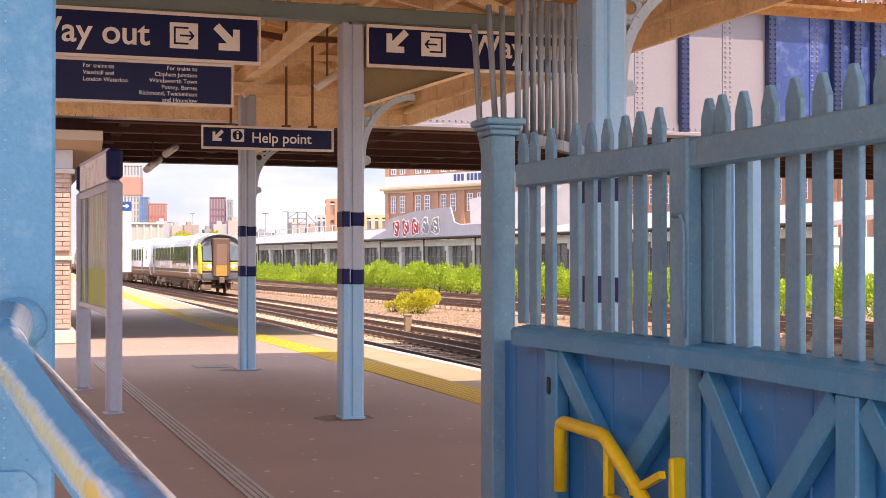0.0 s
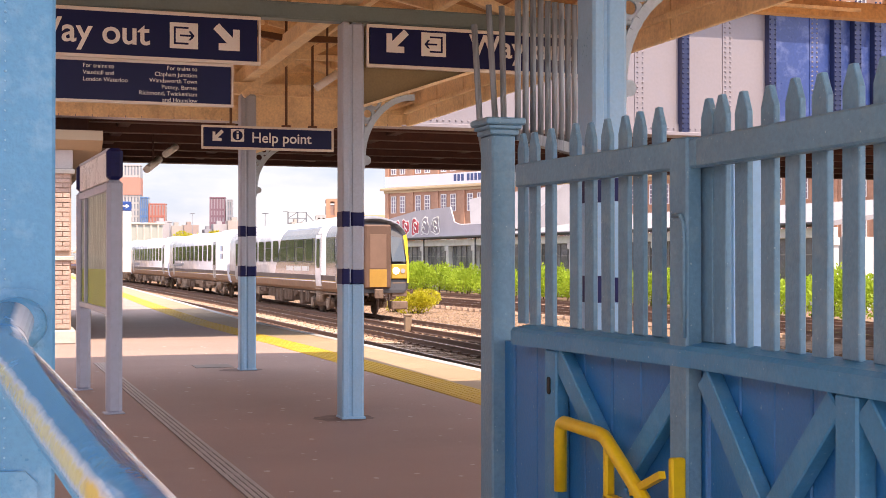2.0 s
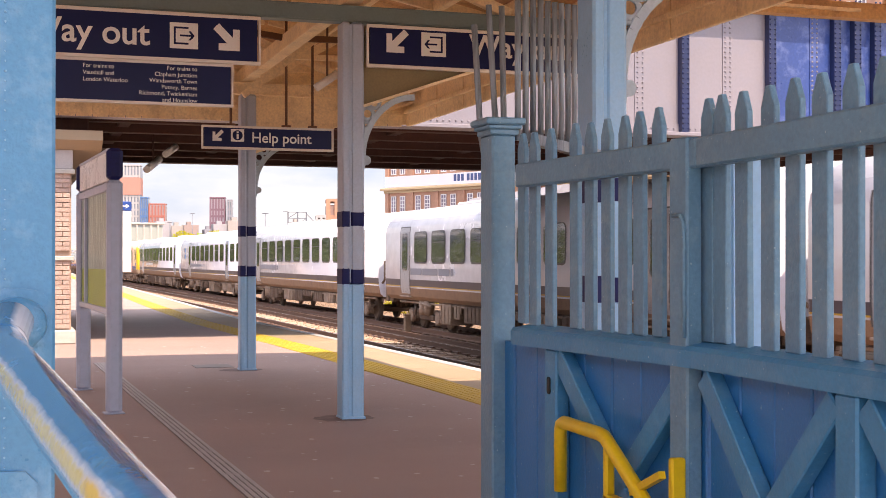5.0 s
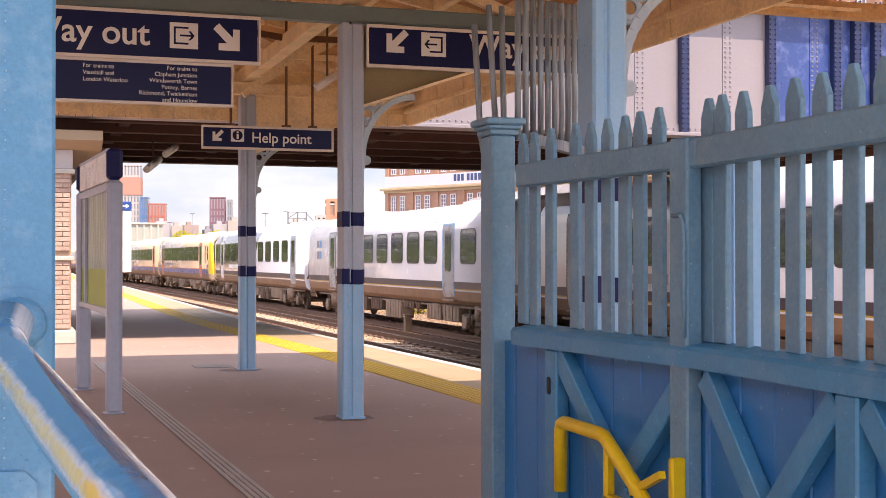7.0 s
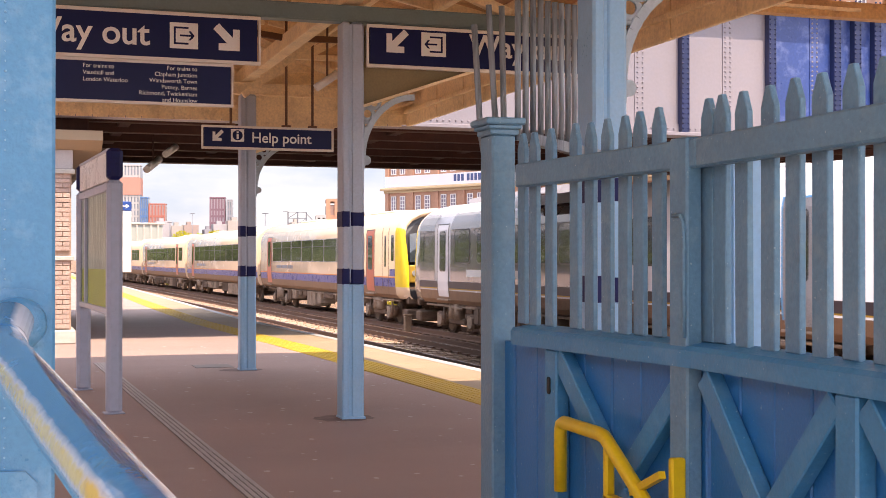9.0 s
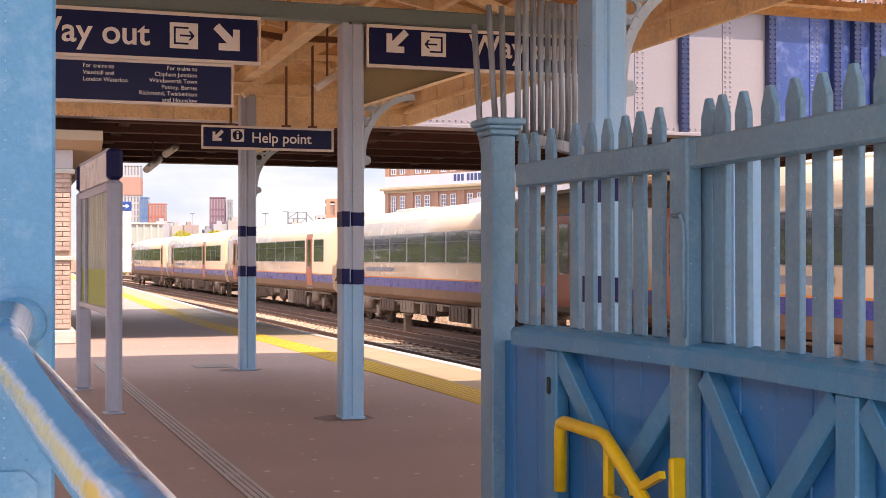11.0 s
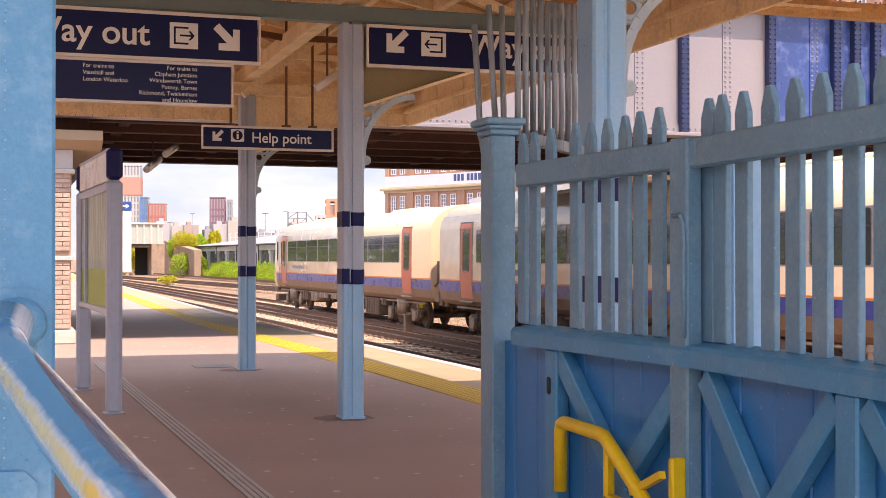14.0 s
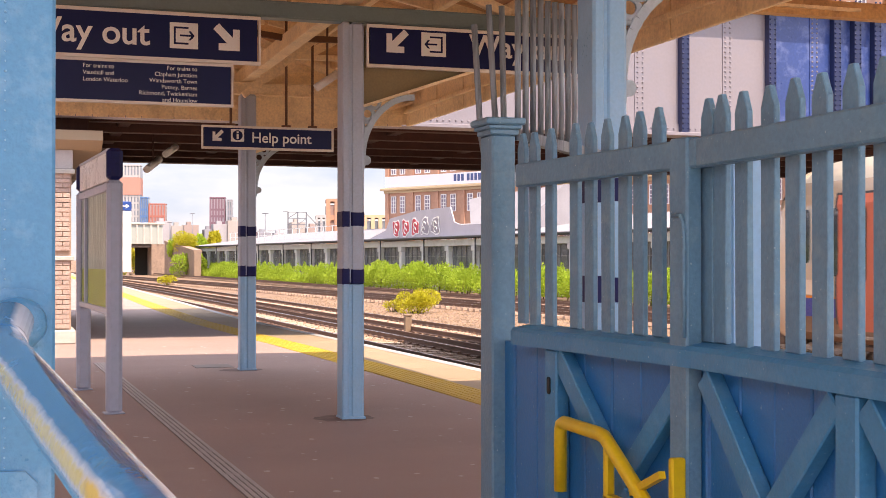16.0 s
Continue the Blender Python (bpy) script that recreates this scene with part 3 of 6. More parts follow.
def signs():
    Y = 10.34
    s = thing("way_out_sign", "navy and white way out sign with exit symbol and arrow", "sign")
    board(s, -0.35, 1.92, 2.865, 3.255, Y)
    text("lettering", "Way out", 0.262, face(1.045, 2.985, Y - 0.001), WHITE, s, 'RIGHT', bold=0.004)
    exit_symbol(s, 1.20, 1.42, 2.968, 3.172, Y, False)
    bm = bmesh.new()
    outline(bm, arrow_shape(1.655, 3.065, 0.19, 1), Y - 0.001)
    part("arrow", bm, WHITE, s)
    s2 = thing("destination_sign", "navy sign listing train destinations in small white words", "sign")
    board(s2, -0.35, 1.70, 2.52, 2.862, Y, rim=0.022)
    for i, line in enumerate(("For trains to", "Vauxhall and", "London Waterloo")):
        text("lettering", line, 0.046, face(0.541, 2.789 - i * 0.052, Y - 0.001), WHITE, s2)
    for i, line in enumerate(("For trains to", "Clapham Junction", "Wandsworth Town", "Putney, Barnes", "Richmond, Twickenham", "and Hounslow")):
        text("lettering", line, 0.0465, face(1.416, 2.795 - i * 0.05, Y - 0.001), WHITE, s2, 'RIGHT')
    s3 = thing("way_out_sign", "navy way out sign with arrow and exit symbol, partly behind bars", "sign")
    board(s3, 2.80, 4.75, 2.895, 3.252, Y)
    bm = bmesh.new()
    outline(bm, arrow_shape(3.055, 3.112, 0.175, -1), Y - 0.001)
    part("arrow", bm, WHITE, s3)
    exit_symbol(s3, 3.27, 3.487, 3.008, 3.207, Y, True)
    text("lettering", "Way out", 0.262, face(3.70, 3.03, Y - 0.001), WHITE, s3, 'LEFT', bold=0.004)
    Y = 13.4
    h = thing("help_point_sign", "navy help point sign with white letters hung on rods", "sign")
    board(h, 1.88, 3.265, 2.445, 2.69, Y, rim=0.024)
    text("lettering", "Help point", 0.147, face(2.392, 2.523, Y - 0.001), WHITE, h, bold=0.002)
    bm = bmesh.new()
    outline(bm, arrow_shape(2.042, 2.58, 0.105, -1), Y - 0.001)
    part("arrow", bm, WHITE, h)
    bm = bmesh.new()
    box(bm, (2.178, Y - 0.004, 2.525), (2.315, Y - 0.001, 2.655), 0.001)
    ic = part("information_symbol", bm, WHITE, h)
    bm = bmesh.new()
    tube(bm, (2.247, Y - 0.007, 2.59), (2.247, Y - 0.0045, 2.59), 0.052, 24)
    part("disc", bm, SIGNBLUE, ic)
    bm = bmesh.new()
    box(bm, (2.236, Y - 0.010, 2.552), (2.258, Y - 0.0075, 2.604))
    box(bm, (2.236, Y - 0.010, 2.612), (2.258, Y - 0.0075, 2.630))
    part("letter_i", bm, WHITE, ic)
    for xx in (2.18, 2.76, 3.04):
        bm = bmesh.new()
        tube(bm, (xx, Y + 0.015, 2.69), (xx, Y + 0.015, 4.03), 0.014, 8)
        tube(bm, (xx, Y + 0.015, 2.69), (xx, Y + 0.015, 2.71), 0.05, 10)
        part("hanger_rod", bm, DARKWOOD, h)


signs()


# ---- overhead bridge ----
STIFF = mat("stiffener_navy_paint", (0.008, 0.015, 0.065), 0.35, var=0.3, scale=2)


def rivets(bm, pts, r=0.028, mi=0):
    for p in pts:
        bmesh.ops.create_cone(bm, cap_ends=True, segments=6, radius1=r, radius2=r * 0.5, depth=0.025,
                              matrix=Matrix.Translation(p) @ Matrix.Rotation(math.pi / 2, 4, 'X'))
    for f in bm.faces:
        f.material_index = mi


def bridge():
    Y0, Y1, ZB = 20.5, 32.0, 3.5
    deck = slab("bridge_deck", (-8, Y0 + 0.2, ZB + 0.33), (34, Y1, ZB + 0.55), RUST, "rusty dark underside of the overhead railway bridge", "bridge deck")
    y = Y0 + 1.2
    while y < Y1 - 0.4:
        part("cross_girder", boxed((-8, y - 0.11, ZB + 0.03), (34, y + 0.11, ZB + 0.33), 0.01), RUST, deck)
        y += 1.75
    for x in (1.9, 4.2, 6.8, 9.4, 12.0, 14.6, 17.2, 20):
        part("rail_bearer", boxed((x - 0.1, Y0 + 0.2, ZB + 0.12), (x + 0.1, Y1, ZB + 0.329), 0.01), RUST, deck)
    g = thing("bridge_girder", "riveted plate girder of the overhead bridge, pale and blue painted", "bridge girder", kind="structure")
    xs = [-8, -5, -2, 1, 4, 7, 8.8, 10.5, 11.33, 12.25, 13.1, 14.07, 14.48, 14.92, 15.36, 17, 19.5, 23, 28, 34]
    for a, b in zip(xs, xs[1:]):
        part("web_plate", boxed((a, Y0, ZB + 0.05), (b - 0.004, Y0 + 0.05, 5.85)), GIRDER if a < 13 else GIRDERB, g)
    for x in xs[1:-1]:
        bm = bmesh.new()
        heavy = x in (11.33, 13.1, 14.48, 14.92, 15.36)
        if heavy:
            box(bm, (x - 0.075, Y0 - 0.15, ZB + 0.05), (x + 0.075, Y0 - 0.002, 5.85), 0.005)
        else:
            box(bm, (x - 0.1, Y0 - 0.016, ZB + 0.05), (x + 0.1, Y0 - 0.002, 5.85))
        part("stiffener", bm, STIFF if heavy else (GIRDER if x < 13 else GIRDERB), g)
        if 8 < x < 17:
            bm = bmesh.new()
            yy = Y0 - 0.16 if heavy else Y0 - 0.025
            rivets(bm, [(x + s, yy, ZB + 0.12 + 0.088 * k) for k in range(36) for s in (-0.05, 0.05)], 0.023)
            tagged(part("rivet_row", bm, GIRDER if not heavy else STIFF, g), kind="stuff")
    bm = bmesh.new()
    box(bm, (-8, Y0 - 0.22, ZB - 0.02), (34, Y0 + 0.28, ZB + 0.045), 0.008)
    box(bm, (-8, Y0 - 0.03, ZB + 0.046), (34, Y0 - 0.002, ZB + 0.2))
    part("bottom_flange", bm, GIRDER, g)
    bm = bmesh.new()
    rivets(bm, [(4 + 0.11 * k, Y0 - 0.04, ZB + 0.12) for k in range(130)], 0.022)
    tagged(part("rivet_row", bm, GIRDER, g), kind="stuff")
    part("top_flange", boxed((-8, Y0 - 0.3, 5.85), (34, Y0 + 0.35, 5.92)), GIRDER, g)
    g2 = thing("bridge_girder", "dark rusty far girder of the overhead bridge", "bridge girder", kind="structure")
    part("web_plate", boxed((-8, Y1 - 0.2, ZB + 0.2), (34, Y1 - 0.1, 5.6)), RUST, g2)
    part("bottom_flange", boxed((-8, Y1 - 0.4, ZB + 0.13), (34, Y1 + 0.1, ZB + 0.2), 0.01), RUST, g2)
    # pier with a stone cap
    p = thing("bridge_pier", "brown brick bridge pier with stone cap and bands", "bridge pier", kind="structure")
    part("core", boxed((-3.0, 20.92, 0), (0.93, 31.5, 3.0)), mat("lime_mortar", (0.38, 0.27, 0.21), 0.9, bump=0.2), p)
    me = {}
    for L in (0.215, 0.10):
        b = boxed((0, 0, 0), (L, 0.05, 0.065), 0.004)
        m2 = bpy.data.meshes.new("brick")
        b.to_mesh(m2)
        b.free()
        m2.materials.append(mat("pier_brick", (0.42, 0.30, 0.25), 0.85, var=0.4, scale=6, fine=40, bump=0.3, stain=(0.36, 0.31, 0.29), stain_amt=0.7))
        me[L] = m2
    z, row = 0.24, 0
    while z < 2.62:
        if abs(z - 1.32) > 0.06:
            x = 0.905
            first = row % 2
            while x > 0.45:
                L = 0.10 if first else 0.215
                first = 0
                share("brick", me[L], p, Matrix.Translation((x - L, 20.875, z)))
                x -= L + 0.01
        z += 0.075
        row += 1
    part("plinth", boxed((-3, 20.8, 0), (1.0, 31.5, 0.22), 0.02), CONC, p)
    part("stone_band", boxed((-3, 20.84, 1.29), (0.97, 31.5, 1.36), 0.01), CONC, p)
    part("stone_band", boxed((-3, 20.83, 2.63), (0.98, 31.5, 2.70), 0.01), CONC, p)
    part("frieze", boxed((-3, 20.87, 2.70), (0.95, 31.5, 3.0), 0.01), mat("grey_stone", (0.42, 0.40, 0.40), 0.8, bump=0.2), p)
    bm = bmesh.new()
    prism(bm, [(-3, 20.86, 3.0), (-3, 20.55, 3.13), (-3, 20.55, 3.28), (-3, 31.5, 3.28), (-3, 31.5, 3.0)], (4.38, 0, 0))
    part("stone_cap", bm, COPING, p)
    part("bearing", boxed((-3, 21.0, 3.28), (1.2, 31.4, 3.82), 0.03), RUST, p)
    far = slab("bridge_pier_far", (30, 20.6, -1.22), (34, 32, 3.47), BRICK, "brown brick far bridge pier", "bridge pier")
    t = thing("tube_lamp", "white fluorescent tube lamp hung under the bridge", "lamp")
    for n, (a, b) in enumerate((((2.42, 24.4, 2.96), (2.72, 25.1, 3.2)), ((2.86, 25.3, 3.32), (3.1, 25.7, 3.50)))):
        bm = bmesh.new()
        sweep(bm, [a, b], 0.07, 10)
        part("diffuser", bm, WHITE, t)
        bm = bmesh.new()
        m3 = [(u + v) / 2 for u, v in zip(a, b)]
        tube(bm, m3, (m3[0], m3[1], 3.9), 0.02, 6)
        part("hanger", bm, RUST, t)


bridge()


# ---- platform furniture ----
def poster_stand():
    STEEL = mat("stand_grey_steel", (0.42, 0.46, 0.57), 0.35, var=0.08, scale=2, fine=20)
    s = thing("poster_stand", "grey steel poster stand with glazed panel and navy cap", "notice board")
    dv = Vector((-0.137, 2.16, 0)).normalized()
    ang = math.atan2(-dv.x, dv.y)
    m = Matrix.Translation((0.857, 11.372, 0)) @ Matrix.Rotation(ang, 4, 'Z')
    s.matrix_basis = m
    for y in (0.0, 2.164):
        bm = bmesh.new()
        w = 0.066 if y == 0 else 0.068
        box(bm, (-w, y - 0.06, 0), (w, y + 0.06, 1.985), 0.03)
        box(bm, (-w - 0.001, y - 0.061, 0.83), (w + 0.001, y + 0.061, 0.835))
        part("post", bm, STEEL, s, smooth=False)
        bm = bmesh.new()
        box(bm, (-w, y - 0.062, 1.985), (w, y + 0.062, 2.255), 0.03)
        part("post_cap", bm, NAVY, s, "navy post cap")
        bm = bmesh.new()
        box(bm, (-w - 0.02, y - 0.08, 0), (w + 0.02, y + 0.08, 0.012), 0.004)
        part("foot_plate", bm, STEEL, s)
    part("header_panel", boxed((-0.045, 0.06, 1.985), (0.045, 2.1, 2.235), 0.006), WHITE, s, "plain white header panel")
    part("header_trim", boxed((-0.05, 0.06, 2.235), (0.05, 2.1, 2.26), 0.004), STEEL, s)
    part("top_rail", boxed((-0.05, 0.06, 1.90), (0.05, 2.1, 1.97), 0.006), STEEL, s)
    part("bottom_rail", boxed((-0.05, 0.06, 0.84), (0.05, 2.1, 0.89), 0.006), STEEL, s)
    part("mullion", boxed((-0.052, 1.62, 0.89), (0.052, 1.68, 1.90), 0.004), STEEL, s)
    # Vertical grey streaks stand in for reflections in the stand's glass.
    part("poster", boxed((-0.02, 0.07, 1.22), (0.02, 2.1, 1.90)), mat("reflection_streaked_poster", (0.74, 0.73, 0.68), 0.5, var=0.5, scale=5, fine=30, stain=(0.12, 0.11, 0.09), stain_amt=0.7, stretch=(1, 3.0, 0.25)), s, "grey poster with painted reflection streaks")
    part("poster", boxed((-0.02, 0.07, 0.89), (0.02, 2.1, 1.22)), mat("green_poster", (0.58, 0.62, 0.10), 0.5, var=0.35, scale=6, stretch=(1, 2, 0.5)), s, "yellow-green lower poster")
    for a, b in ((0.07, 1.61), (1.69, 2.09)):
        part("glass_pane", boxed((-0.034, a, 0.90), (-0.028, b, 1.89)), GLASS_CLEAR, s)


def clear_glass():
    m = bpy.data.materials.new("clear_glass")
    m.use_nodes = True
    n, l = m.node_tree.nodes, m.node_tree.links
    n.remove(n["Principled BSDF"])
    gl = n.new("ShaderNodeBsdfGlossy")
    gl.inputs["Roughness"].default_value = 0.02
    tr = n.new("ShaderNodeBsdfTransparent")
    tr.inputs["Color"].default_value = (0.9, 0.94, 0.92, 1)
    mx2 = n.new("ShaderNodeMixShader")
    mx2.inputs[0].default_value = 0.07
    l.new(tr.outputs[0], mx2.inputs[1])
    l.new(gl.outputs[0], mx2.inputs[2])
    l.new(mx2.outputs[0], n["Material Output"].inputs["Surface"])
    return m


GLASS_CLEAR = clear_glass()
poster_stand()


def direction_sign():
    s = thing("direction_sign", "white platform sign panel with blue arrow header", "sign", at=(3.09, 36.9, 0))
    part("panel", boxed((-0.155, 0, 0.95), (0.155, 0.05, 2.65), 0.008), WHITE, s)
    part("header", boxed((-0.155, -0.004, 2.65), (0.155, 0.054, 2.905), 0.008), mat("header_blue", (0.03, 0.09, 0.35), 0.35), s, "blue header with white arrow")
    bm = bmesh.new()
    outline(bm, [(-0.09, 2.765), (0.0, 2.765), (0.0, 2.71), (0.1, 2.78), (0.0, 2.85), (0.0, 2.795), (-0.09, 2.795)], -0.005)
    part("arrow", bm, WHITE, s)
    part("post", boxed((-0.26, 0.0, 0), (-0.18, 0.06, 2.9), 0.01), mat("post_grey", (0.4, 0.4, 0.42), 0.5), s)
    part("clip", boxed((-0.18, 0.01, 1.6), (-0.155, 0.04, 1.75)), mat("post_grey", (0.4, 0.4, 0.42), 0.5), s)


direction_sign()


def drain():
    d = thing("drain_channel", "long slotted metal drain channel set in the asphalt", "drain", kind="structure")
    a, b = Vector((1.09, 16.9, 0)), Vector((1.33, 6.6, 0))
    L = (b - a).length
    ang = math.atan2(-(b.x - a.x), b.y - a.y)
    m = Matrix.Translation(a) @ Matrix.Rotation(ang, 4, 'Z')
    GR = mat("drain_grey_metal", (0.42, 0.38, 0.37), 0.6, var=0.25, scale=4)
    bm = boxed((-0.068, 0, -0.05), (0.068, L, 0.003))
    base = part("tray", bm, mat("drain_dark", (0.06, 0.05, 0.05), 0.8), d)
    base.matrix_basis = m
    me = bpy.data.meshes.new("grating")
    bm = bmesh.new()
    for k in range(4):
        box(bm, (-0.066 + k * 0.036, 0.006, 0.0), (-0.042 + k * 0.036, 0.994, 0.009))
    for y in (0.012, 0.5, 0.985):
        box(bm, (-0.066, y - 0.008, 0.0), (0.066, y + 0.008, 0.008))
    bm.to_mesh(me)
    bm.free()
    me.materials.append(GR)
    for i in range(int(L)):
        share("grating", me, d, m @ Matrix.Translation((0, i, 0)))


drain()
slab("inspection_cover", (2.15, 15.75, 0.0), (2.6, 16.2, 0.006), mat("cover_grey", (0.24, 0.21, 0.2), 0.7, var=0.2), "grey metal inspection cover in the asphalt", "cover", "")


def litter_marks():
    """Pale gum spots trodden into the asphalt."""
    rng = random.Random(8)
    bm = bmesh.new()
    for i in range(260):
        x, y = rng.uniform(0.4, 4.2), rng.uniform(6, 20)
        r = rng.uniform(0.007, 0.024)
        bmesh.ops.create_circle(bm, cap_ends=True, segments=7, radius=r, matrix=Matrix.Translation((x, y, 0.0015)) @ Matrix.Diagonal((1, rng.uniform(0.7, 1.6), 1, 1)))
    tagged(link("gum_spots", bm, mat("gum", (0.50, 0.45, 0.43), 0.8)), "pale trodden gum spots on the asphalt", "gum", kind="stuff")


litter_marks()


def base_patches():
    rng = random.Random(14)
    for y in COL_Y:
        # Flat, darker, uneven patch of colour round the column's foot.
        bm = bmesh.new()
        pts = []
        for k in range(22):
            t = k * 2 * math.pi / 22
            r = 0.2 * (1 + rng.uniform(-0.12, 0.14))
            pts.append((COL_X - 0.06 + r * 1.25 * math.cos(t), y + r * 1.1 * math.sin(t), 0.002))
        bm.faces.new([bm.verts.new(p) for p in pts])
        tagged(link("foot_patch", bm, mat("dark_foot_tone", (0.19, 0.14, 0.13), 0.8, var=0.5, scale=9)), "dark patch round the column foot", "stain")


base_patches()


def track_awning():
    """Brown boarded awning that runs on from the canopy over the tracks."""
    a = thing("track_awning", "brown boarded awning beyond the canopy edge", "awning", kind="structure")
    part("beam", boxed((FASCIA_X + 0.06, 10.9, 3.70), (14, 11.05, 3.86), 0.01), BOARD, a)
    part("beam", boxed((FASCIA_X + 0.06, 9.3, 3.72), (14, 9.42, 3.86), 0.01), BOARD, a)
    for x in (5.6, 7.0, 8.4, 9.8):
        part("joist", boxed((x, 6.0, 3.86), (x + 0.1, 11.05, 3.98), 0.006), BOARD, a)
    part("soffit", boxed((FASCIA_X + 0.06, 6.0, 3.98), (14, 11.1, 4.03)), BOARD, a)
    part("edge_strip", boxed((6.6, 10.86, 3.76), (8.0, 10.9, 3.79)), CREAM, a)


track_awning()


# ---- gate, fence and handrails near the camera ----
def gate_leaf(name, label, a, b, pickets, width, braces, stiles, boards_w=0.163, start=0.0):
    """Local x runs from a to b, -y is the camera side."""
    a, b = Vector((*a, 0)), Vector((*b, 0))
    d = b - a
    L = d.length
    g = thing(name, label, "gate", group="picket gates", m=Matrix.Translation(a) @ Matrix.Rotation(math.atan2(d.y, d.x), 4, 'Z'))
    part("top_rail", boxed((start, -0.045, 1.558), (L, 0.0, 1.638), 0.006), GREYBLUE, g)
    bm = bmesh.new()
    prism(bm, [(start, -0.06, 1.02), (start, -0.06, 1.066), (start, -0.05, 1.078), (start, 0.028, 1.09), (start, 0.028, 1.02)], (L - start, 0, 0))
    part("middle_rail", bm, MIDBLUE, g)
    part("bottom_rail", boxed((0, -0.04, 0.14), (L, 0.0, 0.25), 0.006), BLUE, g)
    me = bpy.data.meshes.new("picket")
    bm = bmesh.new()
    w = width / 2
    prism(bm, [(-w, 0.001, 1.085), (w, 0.001, 1.085), (w, 0.001, 1.692), (w * 0.3, 0.001, 1.745), (-w * 0.3, 0.001, 1.745), (-w, 0.001, 1.692)], (0, 0.018, 0))
    es = [e for e in bm.edges if abs(e.verts[0].co.y - e.verts[1].co.y) < 1e-6]
    bmesh.ops.bevel(bm, geom=es, offset=0.003, segments=1, affect='EDGES')
    bm.to_mesh(me)
    bm.free()
    me.materials.append(GREYBLUE)
    for u in pickets:
        share("picket", me, g, Matrix.Translation((u, 0, random.uniform(-0.004, 0.004))) @ Matrix.Rotation(random.uniform(-0.004, 0.004), 4, 'Y'))
    me = bpy.data.meshes.new("board")
    bm = boxed((0, 0.0, 0.12), (boards_w - 0.004, 0.022, 1.022), 0.004)
    bm.to_mesh(me)
    bm.free()
    me.materials.append(BLUE)
    k = 0
    while (k + 1) * boards_w <= L + 1e-6:
        share("board", me, g, Matrix.Translation((k * boards_w, 0.0015 * (k % 2), 0)))
        k += 1
    for u0, u1, full in stiles:
        part("stile", boxed((u0, -0.052, 0.12), (u1, -0.001 if full else 0.0, 1.643 if full else 1.02), 0.006), GREYBLUE if full else MIDBLUE, g)
    for (u0, z0), (u1, z1) in braces:
        bm = bmesh.new()
        dd = Vector((u1 - u0, 0, z1 - z0))
        vs = box(bm, (-0.034, -0.046, 0), (0.034, -0.001, dd.length), 0.004)
        bmesh.ops.transform(bm, verts=bm.verts, matrix=Matrix.Translation((u0, 0, z0)) @ Matrix.Rotation(math.atan2(dd.x, dd.z), 4, 'Y'))
        part("brace", bm, MIDBLUE, g)
    return g


